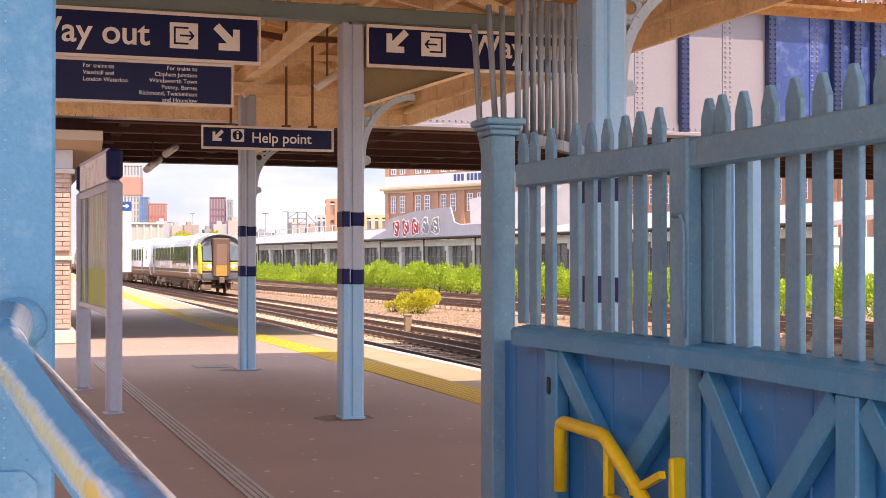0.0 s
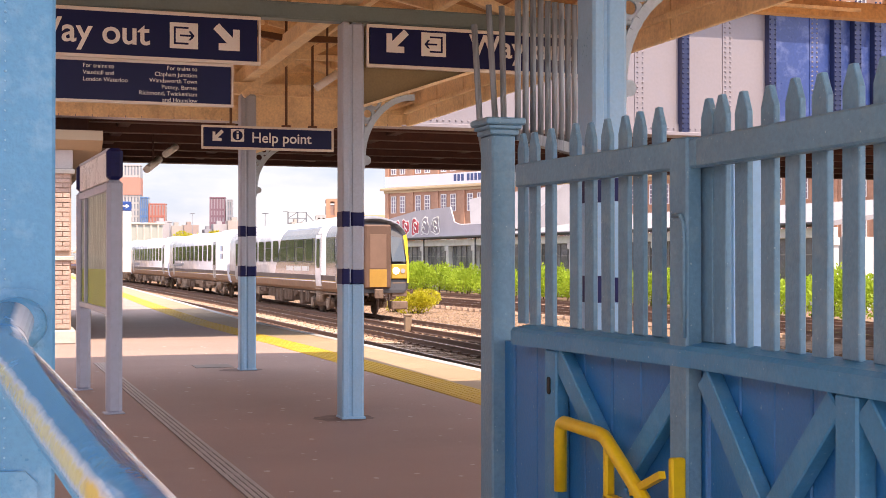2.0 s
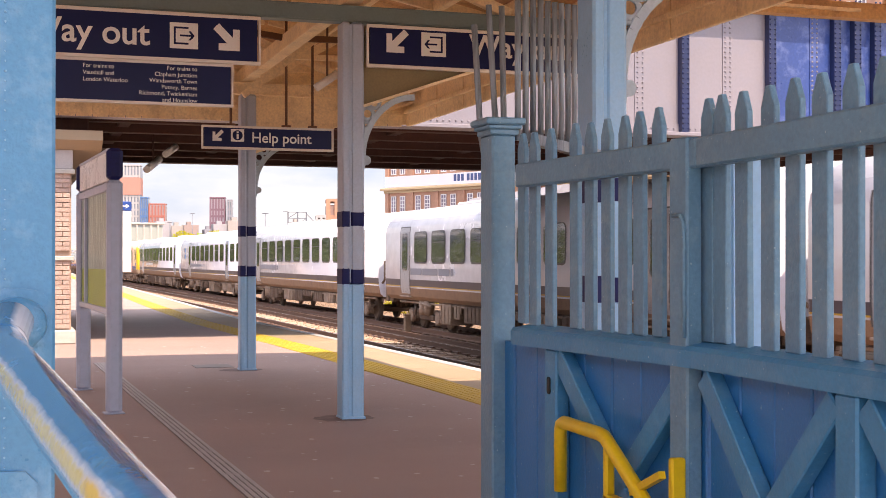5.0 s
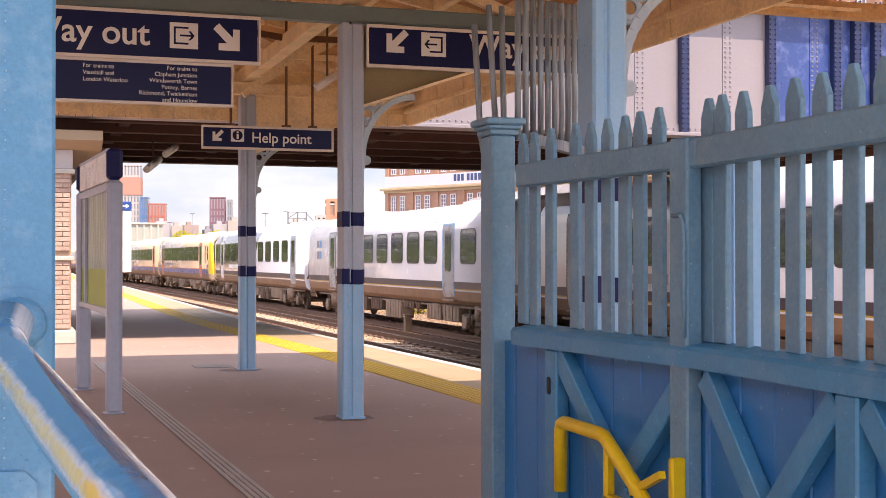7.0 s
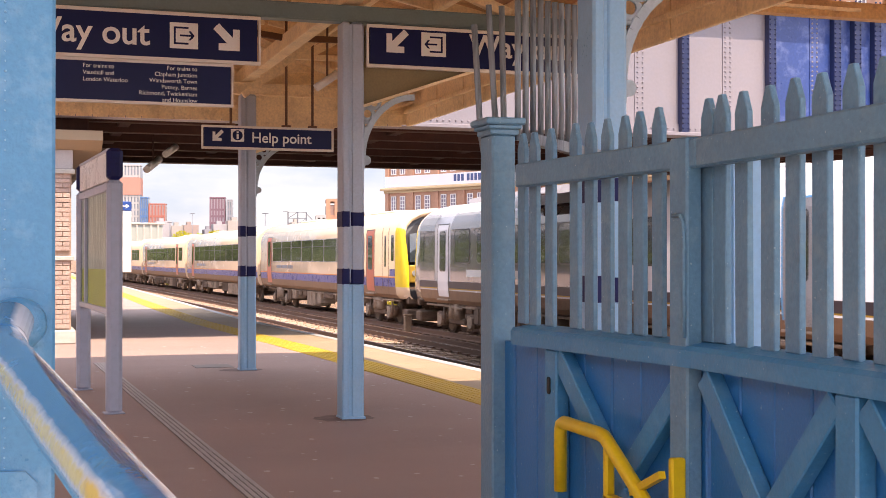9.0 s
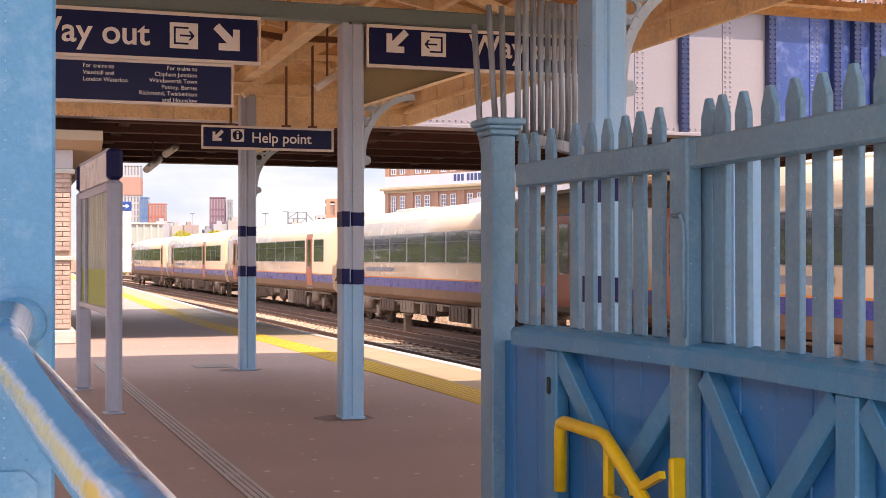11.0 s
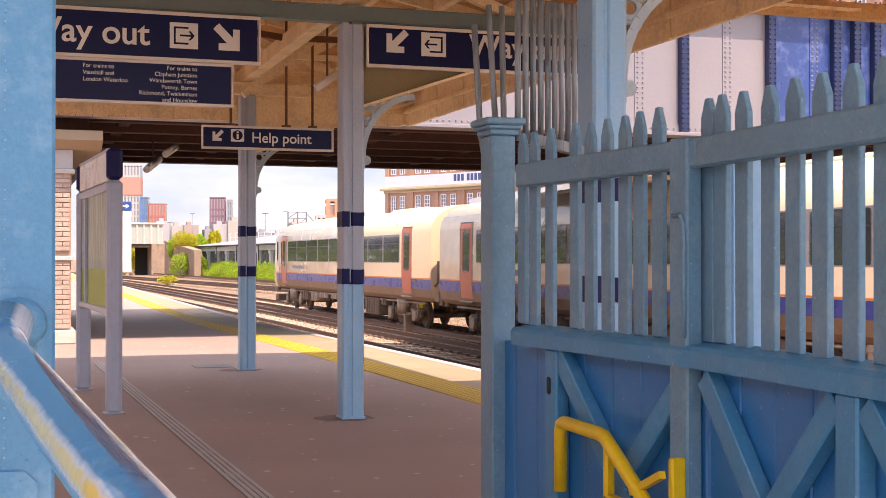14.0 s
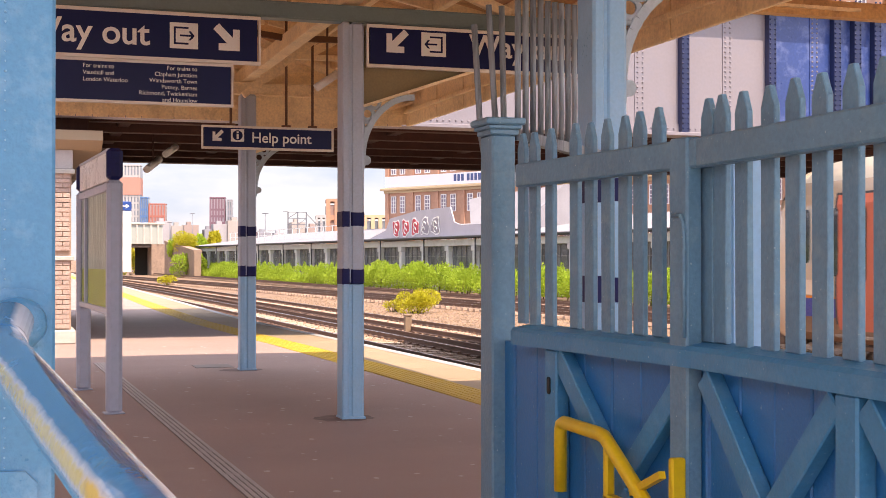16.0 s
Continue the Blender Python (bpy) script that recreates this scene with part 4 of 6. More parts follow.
def gates():
    A, B, C = (1.672, 4.40), (1.79, 3.085), (1.735, 1.35)

    def uL(y):
        return (4.40 - y) * 1.004

    def uR(y):
        return (3.085 - y) * 1.001
    pick = [4.195, 4.105, 4.0, 3.825, 3.733, 3.625, 3.533, 3.443, 3.344]
    gl = gate_leaf("picket_gate", "blue painted timber picket gate with cross-braced lower panel", A, B, [uL(y) for y in pick], 0.056,
                   [((uL(3.86), 1.0), (uL(3.10), 0.26)), ((uL(3.14), 1.0), (uL(3.86), 0.26))],
                   [(uL(3.205), uL(3.118), True), (uL(3.93), uL(3.85), False)], start=0.245)
    pick = [3.105, 3.037, 2.918, 2.80, 2.685, 2.567, 2.45, 2.335, 2.22, 2.10, 1.99, 1.87, 1.76, 1.64, 1.52]
    gate_leaf("picket_gate", "blue painted timber picket gate leaf with braces and pointed pickets", B, C, [uR(y) for y in pick], 0.066,
              [((uR(3.05), 1.0), (uR(2.44), 0.34)), ((uR(2.44), 1.0), (uR(3.05), 0.34)), ((uR(2.335), 1.0), (uR(1.75), 0.34))],
              [(uR(2.43), uR(2.345), False), (uR(1.75), uR(1.67), False)])
    part("keyhole", boxed((uL(3.905), -0.056, 0.875), (uL(3.885), -0.05, 0.93), 0.006), mat("keyhole_black", (0.01, 0.01, 0.01), 0.5), gl)
    bm = bmesh.new()
    sweep(bm, [(uL(3.18), -0.056, 1.43), (uL(3.14), -0.058, 1.43), (uL(3.127), -0.058, 1.41), (uL(3.122), -0.058, 1.36), (uL(3.122), -0.058, 1.10)], 0.006, 8)
    part("drop_bolt", bm, GREYBLUE, gl)
    # meeting post behind the leaves
    p = thing("gate_stop_post", "pale blue painted timber post behind the gates", "post")
    part("shaft", boxed((1.845, 3.07, 0), (1.945, 3.19, 1.62), 0.008), PALEBLUE, p)
    # yellow pull handle
    h = thing("pull_handle", "bright yellow tubular steel handle bolted to the gate", "handle")
    r = 0.021
    x = 1.675
    bm = bmesh.new()
    sweep(bm, [(x - 0.03, 3.752, 0.585), (x - 0.03, 3.752, 0.775), (x - 0.03, 3.744, 0.795), (x - 0.03, 3.725, 0.803), (x - 0.03, 3.47, 0.800), (x - 0.03, 3.435, 0.795), (x - 0.03, 3.41, 0.782), (x - 0.03, 3.05, 0.575), (x - 0.03, 2.6, 0.33)], r, 14)
    part("bar", bm, YELLOW, h)
    bm = bmesh.new()
    box(bm, (x - 0.045, 3.395, 0.33), (x - 0.015, 3.42, 0.77), 0.006)
    box(bm, (x - 0.045, 3.07, 0.615), (x - 0.015, 3.42, 0.635), 0.004)
    part("stay", bm, YELLOW, h)
    bm = bmesh.new()
    box(bm, (x - 0.012, 3.062, 0.33), (x + 0.03, 3.088, 0.785), 0.005)
    beam_between(bm, (x - 0.03, 3.085, 0.74), (x - 0.03, 3.26, 0.665), 0.02, 0.02)
    part("mounting_plate", bm, YELLOW, h)
    # end post with a moulded cap
    p = thing("gate_post", "weathered blue timber gate post with moulded cap", "post", at=(1.675, 4.38, 0))
    part("shaft", boxed((-0.045, -0.06, 0), (0.045, 0.06, 1.755), 0.006), GREYBLUE, p)
    bm = bmesh.new()
    box(bm, (-0.055, -0.07, 1.755), (0.055, 0.07, 1.775), 0.004)
    box(bm, (-0.064, -0.079, 1.775), (0.064, 0.079, 1.79), 0.004)
    box(bm, (-0.075, -0.09, 1.79), (0.075, 0.09, 1.815), 0.006)
    part("cap", bm, GREYBLUE, p)


gates()


IRON = mat("chipped_grey_iron", (0.22, 0.25, 0.27), 0.4, metal=0.2, var=0.6, scale=14, fine=60, bump=0.3, stain=(0.03, 0.045, 0.055), stain_amt=1.0, stretch=(1, 1, 0.1))


def bar_screen():
    s = thing("bar_screen", "weathered blue iron bar screen between post and column", "railing")
    a, b = Vector((1.80, 4.42, 0)), Vector((2.19, 4.835, 0))
    d = (b - a)
    bm = bmesh.new()
    beam_between(bm, (a.x, a.y, 1.755), (b.x + d.x * 0.9, b.y + d.y * 0.9, 1.755), 0.04, 0.04)
    part("bottom_rail", bm, IRON, s)
    n = 8
    for k in range(n + 1):
        p = a + d * (-0.14 + 1.10 * k / n)
        bm = bmesh.new()
        tube(bm, (p.x, p.y, 1.74), (p.x, p.y, 2.26 + 0.01 * k), 0.0125, 8)
        part("bar", bm, IRON, s)
    # leaning spikes on the post
    for (x0, z0), (x1, z1), y in (((1.70, 1.79), (1.675, 2.20), 4.63), ((1.765, 1.79), (1.735, 2.28), 4.635), ((1.80, 1.79), (1.79, 2.28), 4.64)):
        bm = bmesh.new()
        sweep(bm, [(x0 + 0.01, y - 0.03, z0 - 0.12), (x0, y, z0), (x1, y, z1)], 0.0125, 8)
        part("spike", bm, IRON, s)


bar_screen()


def worn_highlit_rail_paint():
    """Glossy blue paint, painted pale highlight on one flank, pale-edged old yellow on the other."""
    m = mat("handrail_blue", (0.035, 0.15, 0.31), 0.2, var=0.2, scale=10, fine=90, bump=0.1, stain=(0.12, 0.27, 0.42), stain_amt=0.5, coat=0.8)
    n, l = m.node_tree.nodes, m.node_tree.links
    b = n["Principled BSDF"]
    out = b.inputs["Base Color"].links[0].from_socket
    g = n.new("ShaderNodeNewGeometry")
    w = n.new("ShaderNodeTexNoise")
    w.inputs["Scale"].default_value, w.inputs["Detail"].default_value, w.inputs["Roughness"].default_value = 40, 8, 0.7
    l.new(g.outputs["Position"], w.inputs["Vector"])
    # Pale bands placed by normal direction imitate highlights; yellow is worn paint.
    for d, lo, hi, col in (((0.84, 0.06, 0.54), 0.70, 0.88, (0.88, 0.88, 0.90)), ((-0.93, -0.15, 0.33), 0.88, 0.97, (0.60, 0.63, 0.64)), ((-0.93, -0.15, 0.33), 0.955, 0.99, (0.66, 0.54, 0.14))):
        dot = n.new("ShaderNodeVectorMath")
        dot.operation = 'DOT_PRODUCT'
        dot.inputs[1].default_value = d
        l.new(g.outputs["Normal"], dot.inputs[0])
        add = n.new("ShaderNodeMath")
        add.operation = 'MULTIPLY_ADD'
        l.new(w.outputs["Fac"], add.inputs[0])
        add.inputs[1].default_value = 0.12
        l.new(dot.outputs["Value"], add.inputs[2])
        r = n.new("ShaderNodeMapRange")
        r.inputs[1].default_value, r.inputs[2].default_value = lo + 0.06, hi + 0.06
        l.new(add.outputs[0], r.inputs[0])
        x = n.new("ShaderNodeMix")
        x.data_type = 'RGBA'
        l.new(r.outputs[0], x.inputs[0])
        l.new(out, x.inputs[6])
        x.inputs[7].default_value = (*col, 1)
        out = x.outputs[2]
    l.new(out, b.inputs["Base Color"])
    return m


def pillar_and_handrail():
    p = thing("near_pillar", "blue riveted iron pillar beside the ramp", "pillar")
    PB = mat("pillar_blue_paint", (0.055, 0.21, 0.37), 0.36, var=0.12, scale=5, fine=160, bump=0.25, stain=(0.32, 0.48, 0.6), stain_amt=0.35)
    part("shaft", boxed((-0.30, 1.66, 0), (0.055, 1.85, 3.3), 0.004), PB, p)
    bm = bmesh.new()
    rng = random.Random(2)
    for k in range(110):
        z = 0.7 + k * 0.012
        if rng.random() < 0.8:
            tube(bm, (-0.0035 + rng.uniform(-0.001, 0.001), 1.655, z), (-0.0035, 1.66, z), rng.uniform(0.0005, 0.0013), 6)
    tagged(part("paint_bead", bm, mat("pale_bead", (0.16, 0.34, 0.48), 0.4), p), kind="stuff")
    # flange plate and boss
    bm = bmesh.new()
    pts = [(-0.12, 1.19), (0.045, 1.19), (0.047, 1.245)] + [(0.015 + 0.032 * math.cos(a), 1.262 + 0.014 * math.sin(a)) for a in [i * math.pi / 2 / 6 for i in range(7)]] + [(-0.12, 1.276)]
    prism(bm, [(x, 1.66, z) for x, z in pts], (0, -0.006, 0))
    fl = part("flange_plate", bm, PB, p)
    for zz in (1.214, 1.25):
        bm = bmesh.new()
        tube(bm, (0.036, 1.654, zz), (0.036, 1.648, zz), 0.006, 8)
        part("bolt", bm, PB, fl)
    bm = bmesh.new()
    bmesh.ops.create_uvsphere(bm, u_segments=20, v_segments=12, radius=0.036, matrix=Matrix.Translation((0.010, 1.65, 1.234)) @ Matrix.Diagonal((1, 0.55, 0.9, 1)))
    part("boss", bm, PB, p, smooth=True)
    bm = bmesh.new()
    pts = [(-0.12, 0.98), (0.03, 0.98), (0.035, 1.04), (0.02, 1.055), (-0.12, 1.058)]
    prism(bm, [(x, 1.66, z) for x, z in pts], (0, -0.006, 0))
    part("lower_flange", bm, PB, p)
    h = thing("handrail", "glossy blue tubular handrail with worn yellow and painted highlights", "handrail")
    bm = bmesh.new()
    HB = worn_highlit_rail_paint()
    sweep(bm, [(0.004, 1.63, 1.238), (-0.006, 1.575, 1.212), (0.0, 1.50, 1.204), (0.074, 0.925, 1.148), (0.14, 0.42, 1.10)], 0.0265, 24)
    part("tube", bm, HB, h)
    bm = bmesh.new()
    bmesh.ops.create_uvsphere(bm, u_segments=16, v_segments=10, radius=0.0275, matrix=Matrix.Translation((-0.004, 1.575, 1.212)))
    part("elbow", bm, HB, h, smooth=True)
    # Out of view: pale floor widened to throw light up at the gate.
    slab("bounce_landing", (-6, -9.0, 0.0), (3.5, 0.6, 0.02), CONC, "unseen pale concrete landing, widened to bounce light", "landing", "structure")
    bm = bmesh.new()
    tube(bm, (0.14, 0.42, 0.0), (0.14, 0.42, 1.11), 0.024, 14)
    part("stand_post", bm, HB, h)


pillar_and_handrail()


# ---- trains ----
CAR_L, CAR_PITCH, N_CAR = 23.1, 23.92, 10


def car_material(name, col, **k):
    return mat(name, col, obj=True, **k)


UNIT_WHITE = car_material("carriage_grey_white", (0.80, 0.80, 0.87), rough=0.22, var=0.03, scale=0.5, fine=2.5, coat=0.4)
UNIT_CREAM = car_material("carriage_warm_white", (0.74, 0.56, 0.40), rough=0.22, var=0.03, scale=0.5, fine=2.5, coat=0.4)
UNIT_DIRTY = car_material("carriage_grimy_solebar", (0.27, 0.16, 0.10), rough=0.6, var=0.35, scale=1.5, stain=(0.13, 0.08, 0.06), stain_amt=0.5)
UNIT_BLUE = car_material("carriage_blue_skirt", (0.06, 0.08, 0.33), rough=0.3, var=0.1, stain=(0.17, 0.11, 0.17), stain_amt=0.65)
UNIT_NAVY = car_material("carriage_navy_skirt", (0.07, 0.055, 0.07), rough=0.4, var=0.2, scale=1.2)
UNIT_ROOF = car_material("carriage_grey_roof", (0.68, 0.68, 0.71), rough=0.45, var=0.08, scale=1, fine=4)
UNIT_ROOFC = car_material("carriage_buff_roof", (0.70, 0.61, 0.46), rough=0.45, var=0.10, scale=1, fine=4)
UNIT_DARK = car_material("carriage_charcoal", (0.055, 0.055, 0.062), rough=0.35, var=0.1)
UNIT_GLOSS = car_material("carriage_gloss_slate", (0.15, 0.145, 0.155), rough=0.1, var=0.05, scale=0.6, fine=3, coat=1.0)
UNIT_DOOR = car_material("carriage_grey_door", (0.33, 0.34, 0.37), rough=0.3, var=0.08)
UNIT_RED = car_material("carriage_red_door", (0.56, 0.15, 0.09), rough=0.35, var=0.08)
UNIT_YELLOW = car_material("carriage_yellow_end", (0.86, 0.62, 0.03), rough=0.35, var=0.08)
UNIT_GANG = car_material("gangway_brown_grime", (0.11, 0.06, 0.04), rough=0.7, var=0.25, scale=2)
UNIT_ORANGE = car_material("carriage_orange_line", (0.80, 0.24, 0.03), rough=0.4, var=0.05)
UNIT_GOLD = car_material("carriage_gold_line", (0.50, 0.31, 0.04), rough=0.4, var=0.1)
UNIT_SKY = car_material("carriage_sky_blue", (0.12, 0.42, 0.78), rough=0.35, var=0.05)
UNIT_BAND = car_material("carriage_window_band", (0.36, 0.34, 0.35), rough=0.25, var=0.08)
UNDER = car_material("underframe_grime", (0.16, 0.105, 0.075), rough=0.75, var=0.45, scale=3, stain=(0.05, 0.035, 0.03), stain_amt=0.7)
# Paler brown variant of the underframe colour.
UNDER_PALE = car_material("underframe_pale_case", (0.34, 0.25, 0.19), rough=0.75, var=0.35, scale=2.5, stain=(0.12, 0.08, 0.06), stain_amt=0.6)
LAMP = mat("headlight_glow", (1.0, 0.95, 0.8), 0.2, emit=1.0)
MARK_WHITE = car_material("marking_white", (0.8, 0.8, 0.8), rough=0.4, var=0.03)
MARK_GREY = car_material("marking_grey", (0.25, 0.26, 0.31), rough=0.5, var=0.05)
MARK_BLUE = car_material("marking_blue", (0.13, 0.33, 0.62), rough=0.5, var=0.05)

SIDE = [(1.22, 0.02), (1.34, 0.14), (1.385, 0.40), (1.40, 0.66), (1.40, 1.18), (1.39, 2.16), (1.355, 2.34), (1.25, 2.54), (1.04, 2.74), (0.72, 2.88), (0.35, 2.965), (0, 2.99)]


def shell(bm, y0, y1):
    prof = [(x, z) for x, z in SIDE] + [(-x, z) for x, z in SIDE[-2::-1]]
    rings = []
    for y in (y0, y1):
        rings.append([bm.verts.new((x, y, z)) for x, z in prof])
    n = len(prof)
    for j in range(n - 1):
        f = bm.faces.new((rings[0][j], rings[1][j], rings[1][j + 1], rings[0][j + 1]))
        zmid = (prof[j][1] + prof[j + 1][1]) / 2
        f.material_index = 2 if zmid < 0.5 else (1 if zmid > 2.6 else 0)
        f.smooth = zmid > 0.5
    bm.faces.new(rings[0]).material_index = 3
    bm.faces.new(rings[1][::-1]).material_index = 3


def sx(z):
    for (a, b), (c, d) in zip(SIDE, SIDE[1:]):
        if b <= z <= d:
            return a + (c - a) * (z - b) / (d - b)
    return 1.4


def side_panel(bm, y0, y1, z0, z1, out=0.006, mi=0, sides=(-1, 1), slant=0.0):
    """A panel that follows the body side; slant leans its far end."""
    zs = [z0] + [z for _, z in SIDE if z0 < z < z1] + [z1]
    for s in sides:
        ring = []
        for z in zs:
            x = s * (sx(z) + out)
            ring.append((bm.verts.new((x, y0, z)), bm.verts.new((x, y1 + slant * (z - z0), z))))
        for a, b in zip(ring, ring[1:]):
            f = bm.faces.new((a[0], a[1], b[1], b[0]))
            f.material_index = mi


def rounded_pane(y0, y1, z0, z1, r, out, q):
    """A pane with rounded corners on one body side."""
    bm = bmesh.new()
    ring = []
    for cy, cz, a0 in ((y1 - r, z1 - r, 0), (y0 + r, z1 - r, 1), (y0 + r, z0 + r, 2), (y1 - r, z0 + r, 3)):
        for k in range(4):
            a = (a0 + k / 3) * math.pi / 2
            ring.append((cy + r * math.cos(a), cz + r * math.sin(a)))
    bm.faces.new([bm.verts.new((q * (sx(z) + out), y, z)) for y, z in ring])
    return bm


def bogie_mesh():
    """Side frames, wheels, axle boxes, springs and dampers."""
    bm = bmesh.new()
    for s in (-1, 1):
        box(bm, (s * 1.05 - 0.07, -1.75, -0.40), (s * 1.05 + 0.07, -0.62, -0.24), 0.03)
        box(bm, (s * 1.05 - 0.07, 0.62, -0.40), (s * 1.05 + 0.07, 1.75, -0.24), 0.03)
        box(bm, (s * 1.05 - 0.09, -0.7, -0.58), (s * 1.05 + 0.09, 0.7, -0.40), 0.04)
        tube(bm, (s * 1.12, -0.22, -0.42), (s * 1.12, -0.22, 0.02), 0.17, 12, mi=1)
        tube(bm, (s * 1.12, 0.24, -0.42), (s * 1.12, 0.24, 0.02), 0.17, 12, mi=1)
        sweep(bm, [(s * 1.24, -0.85, -0.12), (s * 1.24, 0.1, -0.06)], 0.05, 8, mi=1)
        for y in (-1.3, 1.3):
            tube(bm, (s * 0.68, y, -0.48), (s * 0.80, y, -0.48), 0.42, 24)
            tube(bm, (s * 0.80, y, -0.48), (s * 0.83, y, -0.48), 0.34, 24, mi=1)
            tube(bm, (s * 0.95, y, -0.48), (s * 1.22, y, -0.48), 0.17, 14, mi=1)
            box(bm, (s * 1.10 - 0.1, y - 0.24, -0.52), (s * 1.10 + 0.1, y + 0.24, -0.3), 0.05)
            for w in (-0.3, 0.3):
                tube(bm, (s * 1.08, y + w, -0.55), (s * 1.08, y + w, -0.28), 0.085, 10, mi=1)
            sweep(bm, [(s * 1.2, y - 0.42, -0.62), (s * 1.2, y - 0.42, -0.1)], 0.035, 6)
            box(bm, (s * 0.98, y + 0.44, -0.72), (s * 1.12, y + 0.5, -0.3), 0.01, 1)
    for y in (-1.3, 1.3):
        tube(bm, (-0.8, y, -0.48), (0.8, y, -0.48), 0.08, 8)
    me = bpy.data.meshes.new("bogie")
    bm.to_mesh(me)
    bm.free()
    me.materials.append(UNDER)
    me.materials.append(UNDER_PALE)
    return me


BOGIE = bogie_mesh()
WGLASS = mat("carriage_window_glass", (0.035, 0.045, 0.05), 0.03, var=0.05, obj=True, spec=1.0, coat=1.0)
# distances of the doors from the front and the rear end of each carriage
DOORS = ((3.6, 2.1), (4.2, 2.2), (2.3, 2.2), (5.7, 3.9), (2.2, 3.1), (3.8, 2.1), (2.3, 2.4), (3.8, 2.2), (7.2, 2.3), (2.4, 2.5))


def word_bars(y0, z0, h, words, mt, car, q, label):
    """A line of writing kept as plain bars, one bar a word."""
    y = y0
    for w in words:
        bm = bmesh.new()
        side_panel(bm, y, y + w, z0, z0 + h, 0.012, sides=(q,))
        part("lettering_bar", bm, mt, car, label)
        y += w + 0.12


def carriage(cream, front, rear, index):
    """Local: y along the train, -y leading; z 0 at platform level."""
    skin = UNIT_CREAM if cream else UNIT_WHITE
    label = ("warm white passenger carriage with red doors and blue skirt" if cream else "grey-white passenger carriage with grey doors and grimy skirt")
    if front:
        label = ("warm white" if cream else "grey-white") + " leading carriage with yellow cornered cab"
    if rear:
        label = "warm white trailing carriage with cream rounded cab" if cream else "grey-white trailing carriage with charcoal cab"
    car = thing("train_carriage", label, "train carriage", group="passenger train carriages")
    h = CAR_L / 2
    a, b = -h - (0.6 if index == 0 else 0.0), h
    bm = bmesh.new()
    shell(bm, a + (0.9 if front else 0), b - (0.9 if rear else 0))
    part("body", bm, [skin, UNIT_ROOFC if cream else UNIT_ROOF, UNIT_DIRTY, skin], car)
    ends = (a + (0.9 if front else 0.02), b - (0.9 if rear else 0.02))
    bands = (((0.40, 0.69, UNIT_BLUE, "skirt", "blue lower band"), (0.695, 0.73, UNIT_ORANGE, "waist_line", "orange line above the blue band"))
             if cream else ((0.47, 0.67, UNIT_NAVY, "skirt", "dark grimy lower band"), (0.44, 0.47, UNIT_GOLD, "waist_line", "gold line under the dark band")))
    for z0, z1, mt, nm, lb in bands:
        bm = bmesh.new()
        side_panel(bm, ends[0], ends[1], z0, z1, 0.004)
        part(nm, bm, mt, car, lb)
    d0, d1 = DOORS[index]
    doors = (a + d0, b - d1)
    # glossy slate livery behind a white unit's cab
    if (front or rear) and not cream:
        e, s = (a, 1) if front else (b, -1)
        for q in (-1, 1):
            bm = bmesh.new()
            ya, yb = e + s * 3.75, e + s * 11.9
            side_panel(bm, ya, yb, 0.675, 2.62, 0.005, sides=(q,), slant=-0.85)
            part("livery_panel", bm, UNIT_GLOSS, car, "glossy slate livery panel behind the cab")
            bm = bmesh.new()
            side_panel(bm, e + s * 0.9, e + s * 2.35, 0.675, 2.62, 0.005, sides=(q,))
            part("livery_panel", bm, UNIT_GLOSS, car, "glossy slate cab side")
            word_bars(min(e + s * 5.2, e + s * 9.4), 0.82, 0.20, (0.2, 0.95, 1.4, 1.35), MARK_WHITE, car, q, "white lettering bars")
    for n, yd in enumerate(doors):
        cabdoor = (front and n == 0) or (rear and n == 1)
        for q in (-1, 1):
            bm = bmesh.new()
            side_panel(bm, yd - 0.46, yd + 0.46, 0.22, 2.30, 0.012, sides=(q,))
            d = part("door", bm, UNIT_RED if cream else (UNIT_WHITE if cabdoor else UNIT_DOOR), car)
            part("door_window", rounded_pane(yd - 0.27, yd + 0.27, 0.95, 2.12, 0.09, 0.02, q), WGLASS, d)
            bm = bmesh.new()
            side_panel(bm, yd - 0.52, yd - 0.465, 0.3, 2.34, 0.009, sides=(q,))
            side_panel(bm, yd + 0.465, yd + 0.52, 0.3, 2.34, 0.009, sides=(q,))
            side_panel(bm, yd - 0.465, yd + 0.465, 2.30, 2.335, 0.009, sides=(q,))
            part("door_surround", bm, UNIT_SKY if (not cream and index in (3, 4) and n == 0) else UNIT_DARK, d)
            bm = bmesh.new()
            box(bm, (min(q * 1.3, q * 1.43), yd - 0.5, 0.10), (max(q * 1.3, q * 1.43), yd + 0.5, 0.15), 0.01)
            part("step", bm, UNDER_PALE, d)
        # blank panel with grey and blue marks
        if not cream and not cabdoor and (d0 if n == 0 else d1) > 3.5 and index != 0:
            e, s = (a, 1) if n == 0 else (b, -1)
            far = d0 if n == 0 else d1
            if far < 5:
                for q in (-1, 1):
                    for k, (dz, mt) in enumerate(((1.75, MARK_GREY), (1.32, MARK_GREY), (1.75, MARK_BLUE), (1.32, MARK_BLUE))):
                        bm = bmesh.new()
                        c = e + s * (1.55 + 0.42 * (k // 2 * 1))
                        side_panel(bm, c - 0.16, c + 0.16, dz, dz + 0.3, 0.01, sides=(q,))
                        part("logo_mark", bm, mt, car, "grey and blue livery marks")
